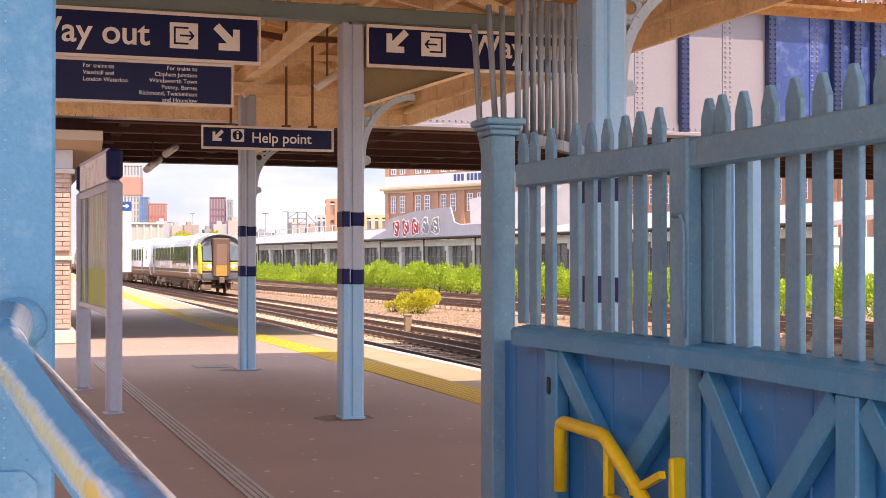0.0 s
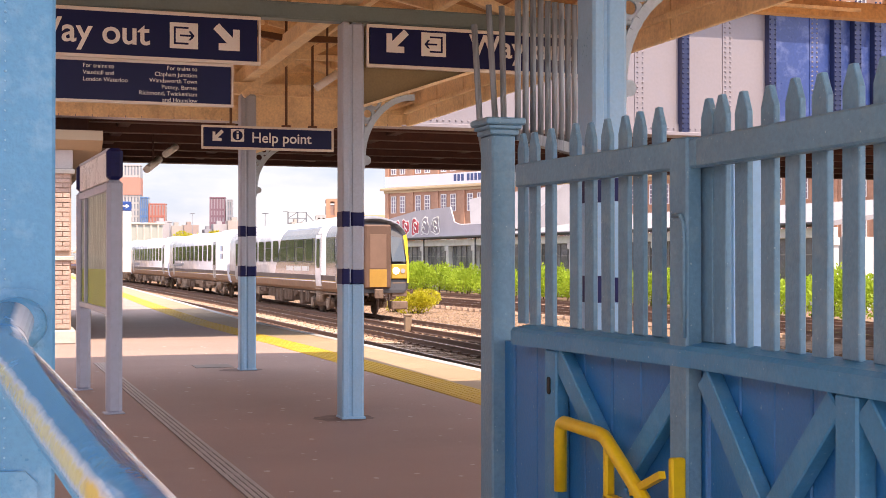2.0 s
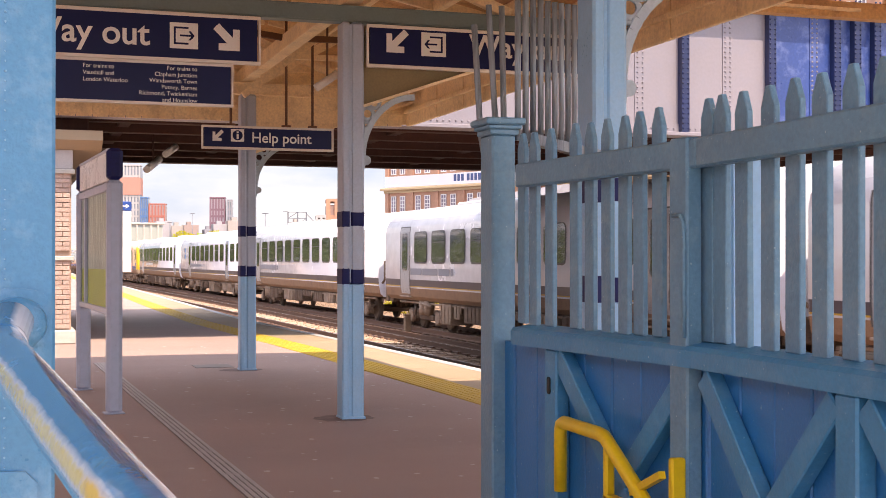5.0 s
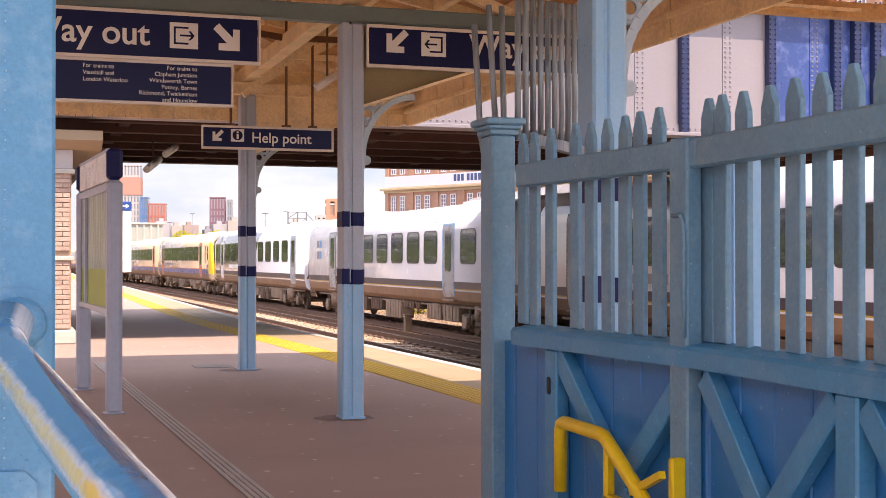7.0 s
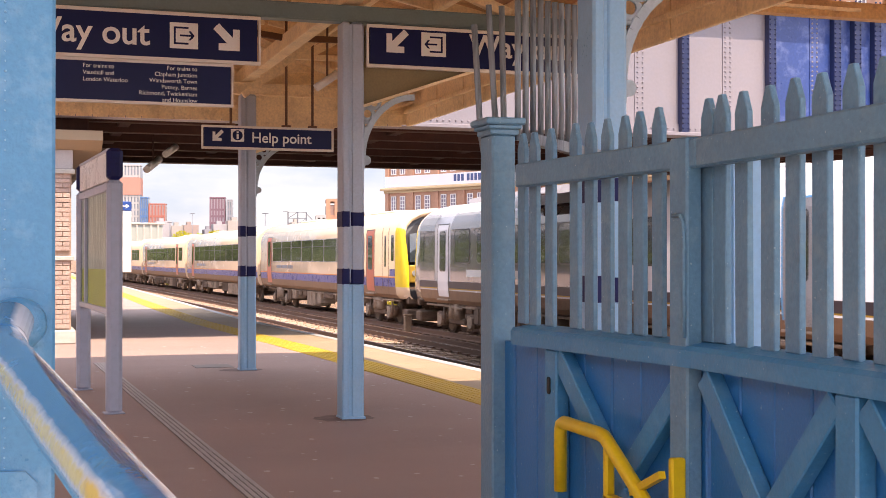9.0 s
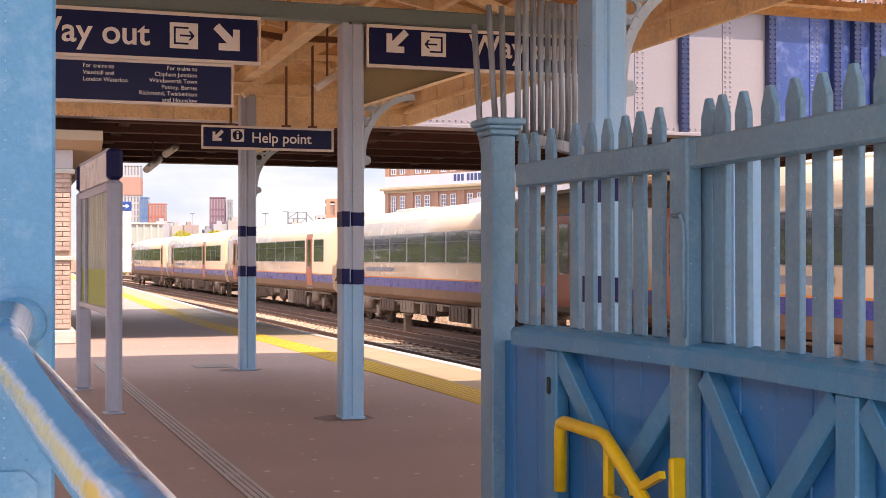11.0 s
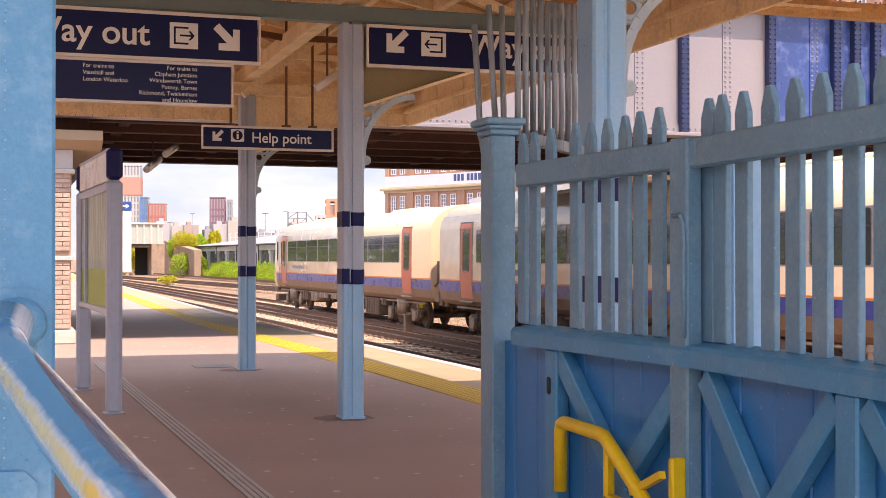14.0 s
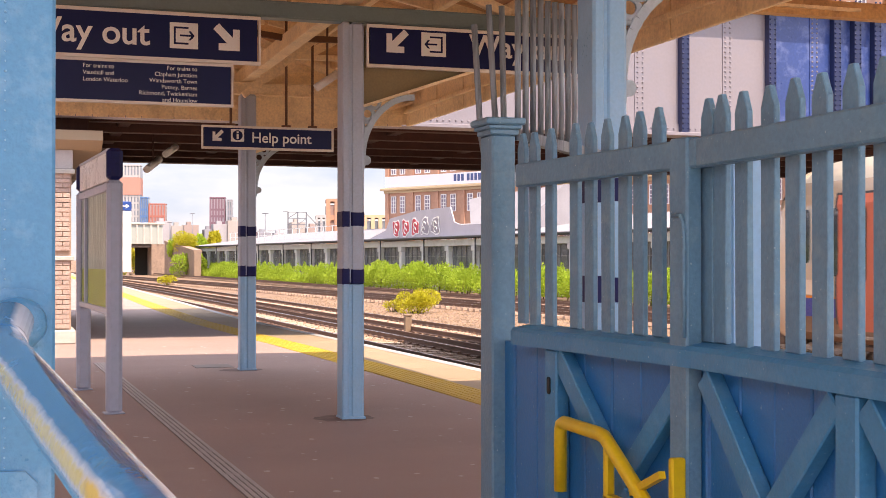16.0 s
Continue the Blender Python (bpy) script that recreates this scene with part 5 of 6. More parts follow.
    # cab side windows and cab doors
    for e, s in ([(a, 1)] if front else []) + ([(b, -1)] if rear else []):
        for q in (-1, 1):
            part("cab_window", rounded_pane(min(e + s * 1.0, e + s * 1.32), max(e + s * 1.0, e + s * 1.32), 1.25, 2.1, 0.06, 0.016, q), WGLASS, car)
            if cream:
                bm = bmesh.new()
                for c in (1.62, 2.34):
                    side_panel(bm, e + s * c - 0.02, e + s * c + 0.02, 0.3, 2.36, 0.008, sides=(q,))
                part("cab_door_seam", bm, UNIT_GANG, car)
                part("cab_door_window", rounded_pane(e + s * 1.98 - 0.09, e + s * 1.98 + 0.09, 1.05, 2.1, 0.05, 0.016, q), WGLASS, car)
                # blue and orange sweep up the cab corner
                bm = bmesh.new()
                side_panel(bm, min(e + s * 0.9, e + s * 1.5), max(e + s * 0.9, e + s * 1.5), 0.745, 0.98, 0.006, sides=(q,))
                part("livery_panel", bm, UNIT_BLUE if s > 0 else UNIT_CREAM, car, "blue sweep beside the cab" if s > 0 else "warm white panel beside the cab")
    # windows: between the doors, and a shorter run between a door and its end
    runs = [(doors[0] + 0.75, doors[1] - 0.75)]
    if not front and d0 > 3 and (cream or d0 > 5):
        runs.append((a + 1.35, doors[0] - 0.75))
    pitch0 = 1.9 if cream else 1.72
    for y0, y1 in runs:
        n = max(1, round((y1 - y0) / pitch0))
        pitch = (y1 - y0) / n
        for q in (-1, 1):
            if cream:
                part("window_band", rounded_pane(y0, y1, 1.19, 2.11, 0.1, 0.006, q), UNIT_BAND, car, "grey band round the windows")
            for i in range(n):
                c = y0 + (i + 0.5) * pitch
                k = pitch / 2 - 0.075 if cream else 0.60
                w = part("window", rounded_pane(c - k, c + k, 1.22, 2.08 if cream else 2.13, 0.05 if cream else 0.14, 0.016, q), WGLASS, car)
                if not cream:
                    part("window_seal", rounded_pane(c - k - 0.05, c + k + 0.05, 1.17, 2.155, 0.17, 0.010, q), UNIT_DARK, w)
                if cream or i % 2:
                    bm = bmesh.new()
                    side_panel(bm, c - k + 0.03, c + k - 0.03, 1.80, 1.825, 0.018, sides=(q,))
                    part("vent_bar", bm, UNIT_DARK, w)
    # writing under the windows
    for q in (-1, 1):
        if cream and index != 9:
            word_bars(doors[1] - 5.0, 0.90, 0.14, (0.15, 0.75, 1.05, 1.05), MARK_GREY, car, q, "dark grey lettering bars")
        elif cream:
            word_bars(doors[1] - 3.9, 0.90, 0.14, (0.15, 0.75, 1.05), MARK_GREY, car, q, "dark grey lettering bars")
        elif not (front or rear):
            word_bars(doors[1] - 4.6, 0.82, 0.20, (0.2, 0.95, 1.4, 1.1), MARK_GREY, car, q, "dark grey lettering bars")
        bm = bmesh.new()
        side_panel(bm, doors[0] + 1.2, doors[0] + 1.24, 2.36, 2.48, 0.02, sides=(q,))
        part("lamp_bracket", bm, UNIT_DARK, car)
    # underframe: boxes along each side with gaps between them, pipes and a thin floor
    rng = random.Random(index * 7 + 3)
    for q in (-1, 1):
        y = -6.3
        while y < 6.0:
            L = rng.uniform(0.35, 1.7)
            dz = rng.choice((-0.62, -0.5, -0.42, -0.25))
            bm = bmesh.new()
            w0 = rng.uniform(0.62, 0.85)
            box(bm, (min(q * w0, q * 1.26), y, dz), (max(q * w0, q * 1.26), y + L, -0.02), 0.03)
            for k in range(int(L / 0.3)):
                yy = y + 0.15 + k * 0.3
                box(bm, (min(q * 1.25, q * 1.285), yy, dz + 0.05), (max(q * 1.25, q * 1.285), yy + 0.05, -0.04), 0.004)
            part("equipment_box", bm, UNDER_PALE if rng.random() < 0.4 else UNDER, car)
            y += L + rng.uniform(0.15, 0.8)
    bm = bmesh.new()
    for k in range(26):
        y = rng.uniform(-6.5, 6.3)
        q = rng.choice((-1, 1))
        tube(bm, (q * 1.2, y, -0.05), (q * 1.2, y + rng.uniform(-0.06, 0.06), rng.uniform(-0.34, -0.16)), 0.035, 6)
    for q in (-1, 1):
        sweep(bm, [(q * 1.18, a + 1.0, -0.06), (q * 1.18, b - 1.0, -0.06)], 0.035, 6)
    part("pipework", bm, UNDER_PALE, car, "pale brown pipes and hangers")
    bm = bmesh.new()
    box(bm, (-1.2, a + 0.6, 0.0), (1.2, b - 0.6, 0.12))
    part("underframe", bm, UNDER, car)
    for yb in (-8.0, 8.0):
        o = new("bogie", BOGIE)
        o.parent = car
        o.matrix_basis = Matrix.Translation((0, yb, 0))
    # gangways
    for end, cab, s in ((a, front, -1), (b, rear, 1)):
        if cab:
            cab_end(car, end, s, cream, skin)
        else:
            bm = bmesh.new()
            for k in range(4):
                e0, e1 = sorted((end + s * 0.1 * k, end + s * (0.1 * k + 0.085)))
                box(bm, (-0.72, e0, 0.2), (0.72, e1, 2.45), 0.03)
            part("gangway", bm, UNIT_DARK, car, "dark folded gangway bellows")
            bm = bmesh.new()
            e0, e1 = sorted((end + s * 0.01, end + s * 0.3))
            box(bm, (-1.15, e0, -0.1), (1.15, e1, 0.35), 0.03)
            sweep(bm, [(-1.28, end + s * 0.05, 0.5), (-1.28, end + s * 0.32, 0.62), (-1.28, end + s * 0.34, 1.25)], 0.04, 8)
            part("end_step", bm, UNDER, car)
    # roof pods
    for yy in (-6.0, 5.5):
        bm = bmesh.new()
        box(bm, (-0.45, yy - 1.6, 2.85), (0.45, yy + 1.6, 3.03), 0.05)
        part("roof_unit", bm, UNIT_ROOFC if cream else UNIT_ROOF, car)
    return car


def cab_end(car, end, s, cream, skin):
    """Tapered cab with raked windscreen, gangway door, lights, yellow corners and coupler."""
    y_in = end - s * 0.9
    prof = [(x, z) for x, z in SIDE] + [(-x, z) for x, z in SIDE[-2::-1]]
    bm = bmesh.new()
    rings = []
    for fy, fx, top in ((y_in, 1.0, 0.0), (end - s * 0.35, 0.985, 0.03), (end - s * 0.08, 0.93, 0.12), (end, 0.86, 0.22)):
        rings.append([bm.verts.new((x * fx, fy - s * (0.35 * max(0, z - 1.0) if fy != y_in else 0) * (1 if fy == end else 0.5), z - (top * max(0, (z - 1.5)) / 1.4))) for x, z in prof])
    n = len(prof)
    for ra, rb in zip(rings, rings[1:]):
        for j in range(n - 1):
            f = bm.faces.new((ra[j], rb[j], rb[j + 1], ra[j + 1]))
            f.material_index = 1 if (ra is rings[1] or (s < 0 and ra is rings[2]) or (cream and s < 0 and ra is rings[0])) and 0.35 < (prof[j][1] + prof[j + 1][1]) / 2 < 2.3 else (2 if ra is rings[2] and not cream else 0)
            f.smooth = True
    bm.faces.new(rings[-1]).material_index = 2
    bmesh.ops.recalc_face_normals(bm, faces=bm.faces)
    part("cab", bm, [UNIT_GLOSS if not cream else skin, UNIT_YELLOW if s < 0 or not cream else skin, UNIT_DARK], car, "tapered driving cab with yellow corners")
    # gangway in the middle of the front
    bm = bmesh.new()
    ya, yb = sorted((end - s * 0.6, end + s * 0.16))
    box(bm, (-0.52, ya, 0.2), (0.52, yb, 2.62), 0.06)
    g = part("gangway_door", bm, UNIT_GANG, car, "brown gangway door housing")
    bm = bmesh.new()
    ya, yb = sorted((end + s * 0.16, end + s * 0.175))
    box(bm, (-0.32, ya, 0.95), (0.32, yb, 2.25), 0.005)
    part("door_leaf", bm, mat("gangway_leaf", (0.17, 0.10, 0.07), 0.6, obj=True), g)
    bm = bmesh.new()
    box(bm, (-0.34, ya, 0.25), (0.34, yb, 0.92), 0.005)
    part("yellow_panel", bm, mat("front_ochre", (0.36, 0.20, 0.035), 0.5, obj=True), g)
    for q in (-1, 1):
        bm = bmesh.new()
        pts = [(q * 0.58, end + s * 0.03, 1.22), (q * 1.16, end - s * 0.08, 1.22), (q * 1.08, end - s * 0.36, 2.12), (q * 0.58, end - s * 0.33, 2.2)]
        prism(bm, pts, (0, s * 0.03, 0))
        part("windscreen", bm, WGLASS, car)
        bm = bmesh.new()
        ya, yb = sorted((end - s * 0.1, end + s * 0.02))
        box(bm, (min(q * 0.56, q * 1.2), ya, 0.55), (max(q * 0.56, q * 1.2), yb, 1.12), 0.04)
        li = part("lamp_panel", bm, mat("lamp_panel_ochre", (0.46, 0.29, 0.04), 0.45, obj=True), car, "ochre yellow lamp panel")
        for xx, r in ((0.75, 0.13), (1.02, 0.09)):
            bm = bmesh.new()
            tube(bm, (q * xx, end - s * 0.02, 0.86), (q * xx, end + s * 0.05, 0.86), r, 16)
            part("headlight", bm, LAMP if (s < 0 and not cream and r > 0.1) else UNIT_DOOR, li)
        bm = bmesh.new()
        ya, yb = sorted((end - s * 0.3, end - s * 0.02))
        box(bm, (min(q * 0.62, q * 1.2), ya + 0.03, -0.12), (max(q * 0.62, q * 1.2), yb - 0.03, 0.42), 0.01)
        part("step", bm, UNDER, car)
        bm = bmesh.new()
        box(bm, (min(q * 0.6, q * 1.25), min(end - s * 0.5, end - s * 0.05), -0.62), (max(q * 0.6, q * 1.25), max(end - s * 0.5, end - s * 0.05), -0.3), 0.04)
        part("snow_plough", bm, UNDER, car)
    bm = bmesh.new()
    tube(bm, (0, end - s * 0.5, 0.0), (0, end + s * 0.3, 0.0), 0.12, 12)
    box(bm, (-0.16, min(end + s * 0.15, end + s * 0.34), -0.18), (0.16, max(end + s * 0.15, end + s * 0.34), 0.18), 0.03)
    part("coupler", bm, UNDER, car)


CARS = []
for i in range(N_CAR):
    CARS.append(carriage(i >= 5, i in (0, 5), i in (4, 9), i))


def front_y(t):
    return 82.3 - 17.0 * t - 0.117 * t * t


def motions():
    times = [0.5 * k for k in range(33)]
    for i, car in enumerate(CARS):
        rows = []
        for t in times:
            c = front_y(t) + (i + 0.5) * CAR_PITCH
            ya, yb = c - 8.2, c + 8.2
            xa, xb = TRAIN_X + bend(ya), TRAIN_X + bend(yb)
            rows.append((t, pose((xa + xb) / 2, c, 0, 0, 0, math.degrees(-math.atan2(xb - xa, yb - ya)))))
        walk(car, rows)


# ---- across the tracks ----
PANE = mat("dusty_shed_glass", (0.10, 0.105, 0.115), 0.25, var=0.35, scale=0.8, spec=0.8)
SHEDW = mat("shed_white_paint", (0.58, 0.58, 0.57), 0.7, var=0.15, scale=0.8, stain=(0.3, 0.29, 0.27), stain_amt=0.4)
SHEDROOF = mat("shed_grey_roof", (0.26, 0.25, 0.27), 0.7, var=0.18, scale=0.5, stain=(0.30, 0.29, 0.30), stain_amt=0.5)
BRICKF = mat("far_brick", (0.42, 0.23, 0.155), 0.85, var=0.2, scale=0.3, fine=3)
BUFF = mat("far_buff_stone", (0.50, 0.38, 0.24), 0.8, var=0.12, scale=0.3)


def along(a, b):
    a, b = Vector((*a, 0)), Vector((*b, 0))
    d = b - a
    return Matrix.Translation(a) @ Matrix.Rotation(math.atan2(d.y, d.x), 4, 'Z'), d.length


def shed():
    """Local x from the far end towards the near end; the front faces -y."""
    m, L = along((24.9, 187.0), (37.6, 53.5))
    s = thing("goods_shed", "long low white-pillared shed with dark dusty windows", "building", m=m)
    part("back_wall", boxed((0, 0.8, -1.2), (L, 14, 2.4)), SHEDW, s)
    part("eaves_beam", boxed((0, -0.25, 2.35), (L, 0.5, 2.85), 0.03), SHEDW, s)
    part("gutter", boxed((0, -0.75, 2.95), (L, 0.3, 3.12), 0.04), mat("gutter_dark", (0.06, 0.06, 0.065), 0.6), s, "dark projecting gutter")
    part("dwarf_wall", boxed((0, 0.0, -1.2), (L, 0.5, -0.1)), CONC, s)
    n = 27
    bay = L / n
    pm, wm, hm = (bpy.data.meshes.new(k) for k in ("pillar", "window", "downpipe"))
    b = bmesh.new()
    box(b, (-0.28, -0.22, -1.2), (0.28, 0.3, 2.35), 0.03)
    box(b, (-0.36, -0.3, 1.95), (0.36, 0.3, 2.35), 0.03)
    b.to_mesh(pm)
    b.free()
    pm.materials.append(SHEDW)
    b = bmesh.new()
    box(b, (-bay / 2 + 0.3, 0.12, -0.1), (bay / 2 - 0.3, 0.16, 2.34))
    for k in range(1, 5):
        x = -bay / 2 + bay * k / 5
        box(b, (x - 0.03, 0.06, -0.1), (x + 0.03, 0.13, 2.34), 0, 1)
    box(b, (-bay / 2 + 0.3, 0.06, 1.5), (bay / 2 - 0.3, 0.13, 1.56), 0, 1)
    b.to_mesh(wm)
    b.free()
    wm.materials.append(PANE)
    wm.materials.append(mat("shed_mullion", (0.16, 0.16, 0.165), 0.6))
    b = bmesh.new()
    tube(b, (0.36, -0.26, 0.4), (0.36, -0.26, 2.95), 0.07, 8)
    b.to_mesh(hm)
    b.free()
    hm.materials.append(mat("pipe_dark", (0.07, 0.07, 0.08), 0.5))
    for i in range(n + 1):
        share("pillar", pm, s, Matrix.Translation((i * bay, 0, 0)))
        if i < n:
            share("window", wm, s, Matrix.Translation(((i + 0.5) * bay, 0, 0)))
        if i % 2:
            share("downpipe", hm, s, Matrix.Translation((i * bay, 0, 0)))
    # roof: low slope, then a parapet with painted letters and a higher bay
    b = bmesh.new()
    prism(b, [(0, -0.3, 3.1), (0, 13, 4.9), (0, 13, 4.7), (0, 0, 2.9)], (L, 0, 0))
    part("roof", b, SHEDROOF, s)
    b = bmesh.new()
    x0, x1 = L * 0.57, L * 0.57 + 11.8
    prism(b, [(x0 - 6, 0.2, 3.12), (x1 + 10, 0.2, 3.12), (x1 + 10, 0.2, 4.0), (x1 + 3.0, 0.2, 4.0), (x1 + 1.6, 0.2, 4.25), (x1 + 0.8, 0.2, 5.5), (x0 + 5.5, 0.2, 5.4), (x0 - 0.5, 0.2, 4.9), (x0 - 1.5, 0.2, 3.9)], (0, 0.1, 0))
    part("parapet", b, mat("parapet_grey_render", (0.48, 0.45, 0.49), 0.8, var=0.15, scale=0.6), s, "grey parapet covered in red and white graffiti")
    b = bmesh.new()
    prism(b, [(x1 + 0.5, 2.2, 3.6), (x1 + 9, 2.2, 3.6), (x1 + 9, 6.0, 7.0), (x1 - 8, 6.0, 6.6)], (0, 6, 0.0))
    part("upper_roof", b, SHEDROOF, s)
    rng = random.Random(5)
    red = mat("graffiti_red", (0.55, 0.07, 0.09), 0.6, var=0.2, scale=2)
    for k in range(5):
        cx = x0 + 1.2 + k * 2.15
        for col, grow, off in ((WHITE, 0.12, 0.16), (red if k < 3 else mat("graffiti_grey", (0.30, 0.27, 0.3), 0.6, var=0.2), 0.0, 0.14)):
            b = bmesh.new()
            pts = []
            for q in range(16):
                t = q * 2 * math.pi / 16
                r = 1 + 0.16 * math.sin(3 * t + k) + 0.1 * math.cos(5 * t + 2 * k)
                pts.append((cx + (0.72 * r + grow) * math.cos(t) * abs(math.cos(t)) ** -0.35, off, 4.02 + (0.62 * r + grow) * math.sin(t) * abs(math.sin(t) + 1e-6) ** -0.3))
            prism(b, pts, (0, -0.02 if grow else -0.03, 0))
            part("graffiti_blob", b, col, s, "white painted outline" if grow else "red and grey painted graffiti shape")
        for q in range(2):
            b = bmesh.new()
            zz = 3.75 + 0.45 * q
            bx = cx + rng.uniform(-0.3, 0.15)
            sweep(b, [(bx + 0.3 * math.cos(t), 0.09, zz + 0.22 * math.sin(t)) for t in [j * 0.7 for j in range(8)]], 0.05, 6)
            part("graffiti_stroke", b, WHITE, s)


shed()


def brick_building():
    m, L = along((41.3, 144.3), (86.0, 60.2))
    s = thing("brick_warehouse", "tall brown brick warehouse with white sash windows and banner", "building", m=m)
    part("front_wall", boxed((0, 0.12, -1), (L, 1, 26)), BRICKF, s)
    part("rear_block", boxed((0.02, 1, -1), (L, 22, 25.5)), BRICKF, s)
    part("cornice", boxed((-0.5, -0.45, 9.15), (L, 0.3, 9.45), 0.05), BUFF, s, "buff stone cornice")
    part("frieze", boxed((-0.2, -0.1, 8.85), (L, 0.3, 9.15), 0.03), BUFF, s)
    part("banner_board", boxed((0.05, -0.12, 9.5), (L, 0.1, 10.75), 0.02), mat("banner_white", (0.62, 0.62, 0.68), 0.5, var=0.06, scale=0.5), s, "long white banner board")
    for k in range(7):
        part("banner_mark", boxed((10.9 + k * 0.55 + (0.3 if k > 2 else 0), -0.135, 9.85), (11.3 + k * 0.55 + (0.3 if k > 2 else 0), -0.122, 10.6)), mat("banner_mark_blue", (0.05, 0.08, 0.2), 0.6), s, "dark blue bar on the banner")
    me = bpy.data.meshes.new("window")
    b = bmesh.new()
    box(b, (0, 0.05, 0), (1.02, 0.11, 2.1), 0, 0)
    for x in (0.0, 0.46, 0.94):
        box(b, (x, 0.0, 0), (x + 0.09, 0.06, 2.1), 0, 1)
    for z in (0.0, 0.66, 1.02, 1.5, 2.01):
        box(b, (0, 0.0, z), (1.02, 0.06, z + 0.09), 0, 1)
    b.to_mesh(me)
    b.free()
    me.materials.append(mat("sash_glass", (0.25, 0.22, 0.27), 0.15, var=0.1, spec=0.8))
    me.materials.append(mat("sash_white", (0.72, 0.69, 0.68), 0.6))
    for z in (2.8, 6.55, 10.95, 14.4, 17.9, 21.4):
        x = 0.9
        while x < L - 3:
            for dx in (0, 1.45):
                share("window", me, s, Matrix.Translation((x + dx, 0, z)) @ Matrix.Diagonal((0.8, 1, 0.92, 1)))
            x += 3.95
    x = 0.0
    while x < L:
        for z0, z1 in ((-1, 8.85), (10.75, 25)):
            part("pilaster", boxed((x, -0.06, z0), (x + 0.55, 0.14, z1), 0.02), BRICKF, s)
        x += 3.95


brick_building()


def tower(name, label, x, y, w, d, h, wall, strips, strip_mat, cap=None, base=-5):
    """A distant block with recessed window strips between its fins."""
    t = thing(name, label, "tower block", group="distant tower blocks", m=Matrix.Translation((x, y, 0)) @ Matrix.Rotation(radians(-12), 4, 'Z'))
    part("core", boxed((0.02, 0.4, base), (w - 0.02, d, h - 0.6)), strip_mat, t)
    part("roof_slab", boxed((0, 0.02, h), (w, d, h + 0.5)), wall, t)
    n = strips
    fw = w / (n * 2 + 1)
    me = bpy.data.meshes.new("fin")
    b = boxed((0, 0, base), (fw, 0.6, h))
    b.to_mesh(me)
    b.free()
    me.materials.append(wall)
    for k in range(n + 1):
        share("fin", me, t, Matrix.Translation((k * 2 * fw, 0, 0)))
    me2 = bpy.data.meshes.new("floor_band")
    b = boxed((0, 0.15, 0), (w, 0.5, 0.9))
    b.to_mesh(me2)
    b.free()
    me2.materials.append(wall)
    z = 2.0
    while z < h - 3:
        share("floor_band", me2, t, Matrix.Translation((0, 0, z)))
        z += 3.1
    if cap:
        part("coloured_floors", boxed((-0.2, -0.3, cap[0]), (w + 0.2, d, cap[1])), cap[2], t, "salmon red upper floors")
    return t


TGLASS = mat("tower_glass", (0.186, 0.211, 0.248), 0.3, var=0.1, scale=0.1, fine=1)
TW = mat("tower_pale", (0.384, 0.378, 0.384), 0.7, var=0.05, scale=0.05, fine=1)
TR = mat("tower_red", (0.36, 0.124, 0.093), 0.7, var=0.08, scale=0.05, fine=1)
tower("tower_block", "white striped tower block with salmon upper floors", 48.9, 616, 9.2, 10, 44.5, TW, 6, TGLASS, (31, 39, mat("tower_salmon", (0.409, 0.205, 0.161), 0.7)))
tower("tower_block", "slim blue glazed tower block", 57.8, 613, 3.5, 8, 29.5, mat("tower_blue", (0.081, 0.174, 0.36), 0.5, var=0.1), 3, TGLASS)
tower("tower_block", "red and white striped tower block", 61.5, 612, 7.6, 9, 26.5, TR, 5, mat("tower_red_glass", (0.341, 0.26, 0.26), 0.4))
tower("tower_block", "purple-brown tower block with pale panels", 88.2, 603, 7.2, 9, 29.5, mat("tower_plum", (0.186, 0.105, 0.136), 0.7, var=0.1), 5, mat("tower_plum_glass", (0.285, 0.248, 0.285), 0.4))
tower("tower_block", "grey side wing of the purple tower block", 95.6, 600, 2.6, 9, 28.3, mat("tower_grey", (0.248, 0.242, 0.267), 0.7), 2, TGLASS)
tower("brick_block", "distant brown brick apartment block", 53.4, 224.6, 6.6, 8, 11.5, BRICKF, 4, mat("brick_block_glass", (0.30, 0.20, 0.17), 0.5), base=-1)
tower("brick_block", "low grey flat-roofed block", 51.6, 225, 2.0, 8, 8.6, TW, 2, TGLASS, base=-1)
tower("brick_block", "low buff block beside the warehouse", 59.5, 222, 6.0, 8, 8.6, BUFF, 4, TGLASS, base=-1)


HAZE = (mat("haze_grey", (0.33, 0.32, 0.34), 0.8, var=0.1, scale=0.1, fine=1), mat("haze_stone", (0.34, 0.31, 0.29), 0.8, var=0.1, scale=0.1, fine=1),
        mat("haze_brick", (0.31, 0.24, 0.22), 0.8, var=0.1, scale=0.1, fine=1), mat("haze_slate", (0.24, 0.24, 0.27), 0.8, var=0.1, scale=0.1, fine=1))


def skyline():
    rng = random.Random(11)
    for k in range(16):
        x = 64 + k * 6.5 + rng.uniform(-2, 2)
        w, h = rng.uniform(4, 9), rng.uniform(13, 19)
        b = boxed((0, 0, -5), (w, 8, h), 0.05)
        box(b, (w * 0.2, 1, h), (w * 0.5, 4, h + 1.5))
        o = link("distant_house", b, HAZE[k % 4])
        o.matrix_basis = Matrix.Translation((x * 1.0, 600 - k * 2, 0))
        tagged(o, "low distant building on the skyline", "building", group="distant buildings")


skyline()


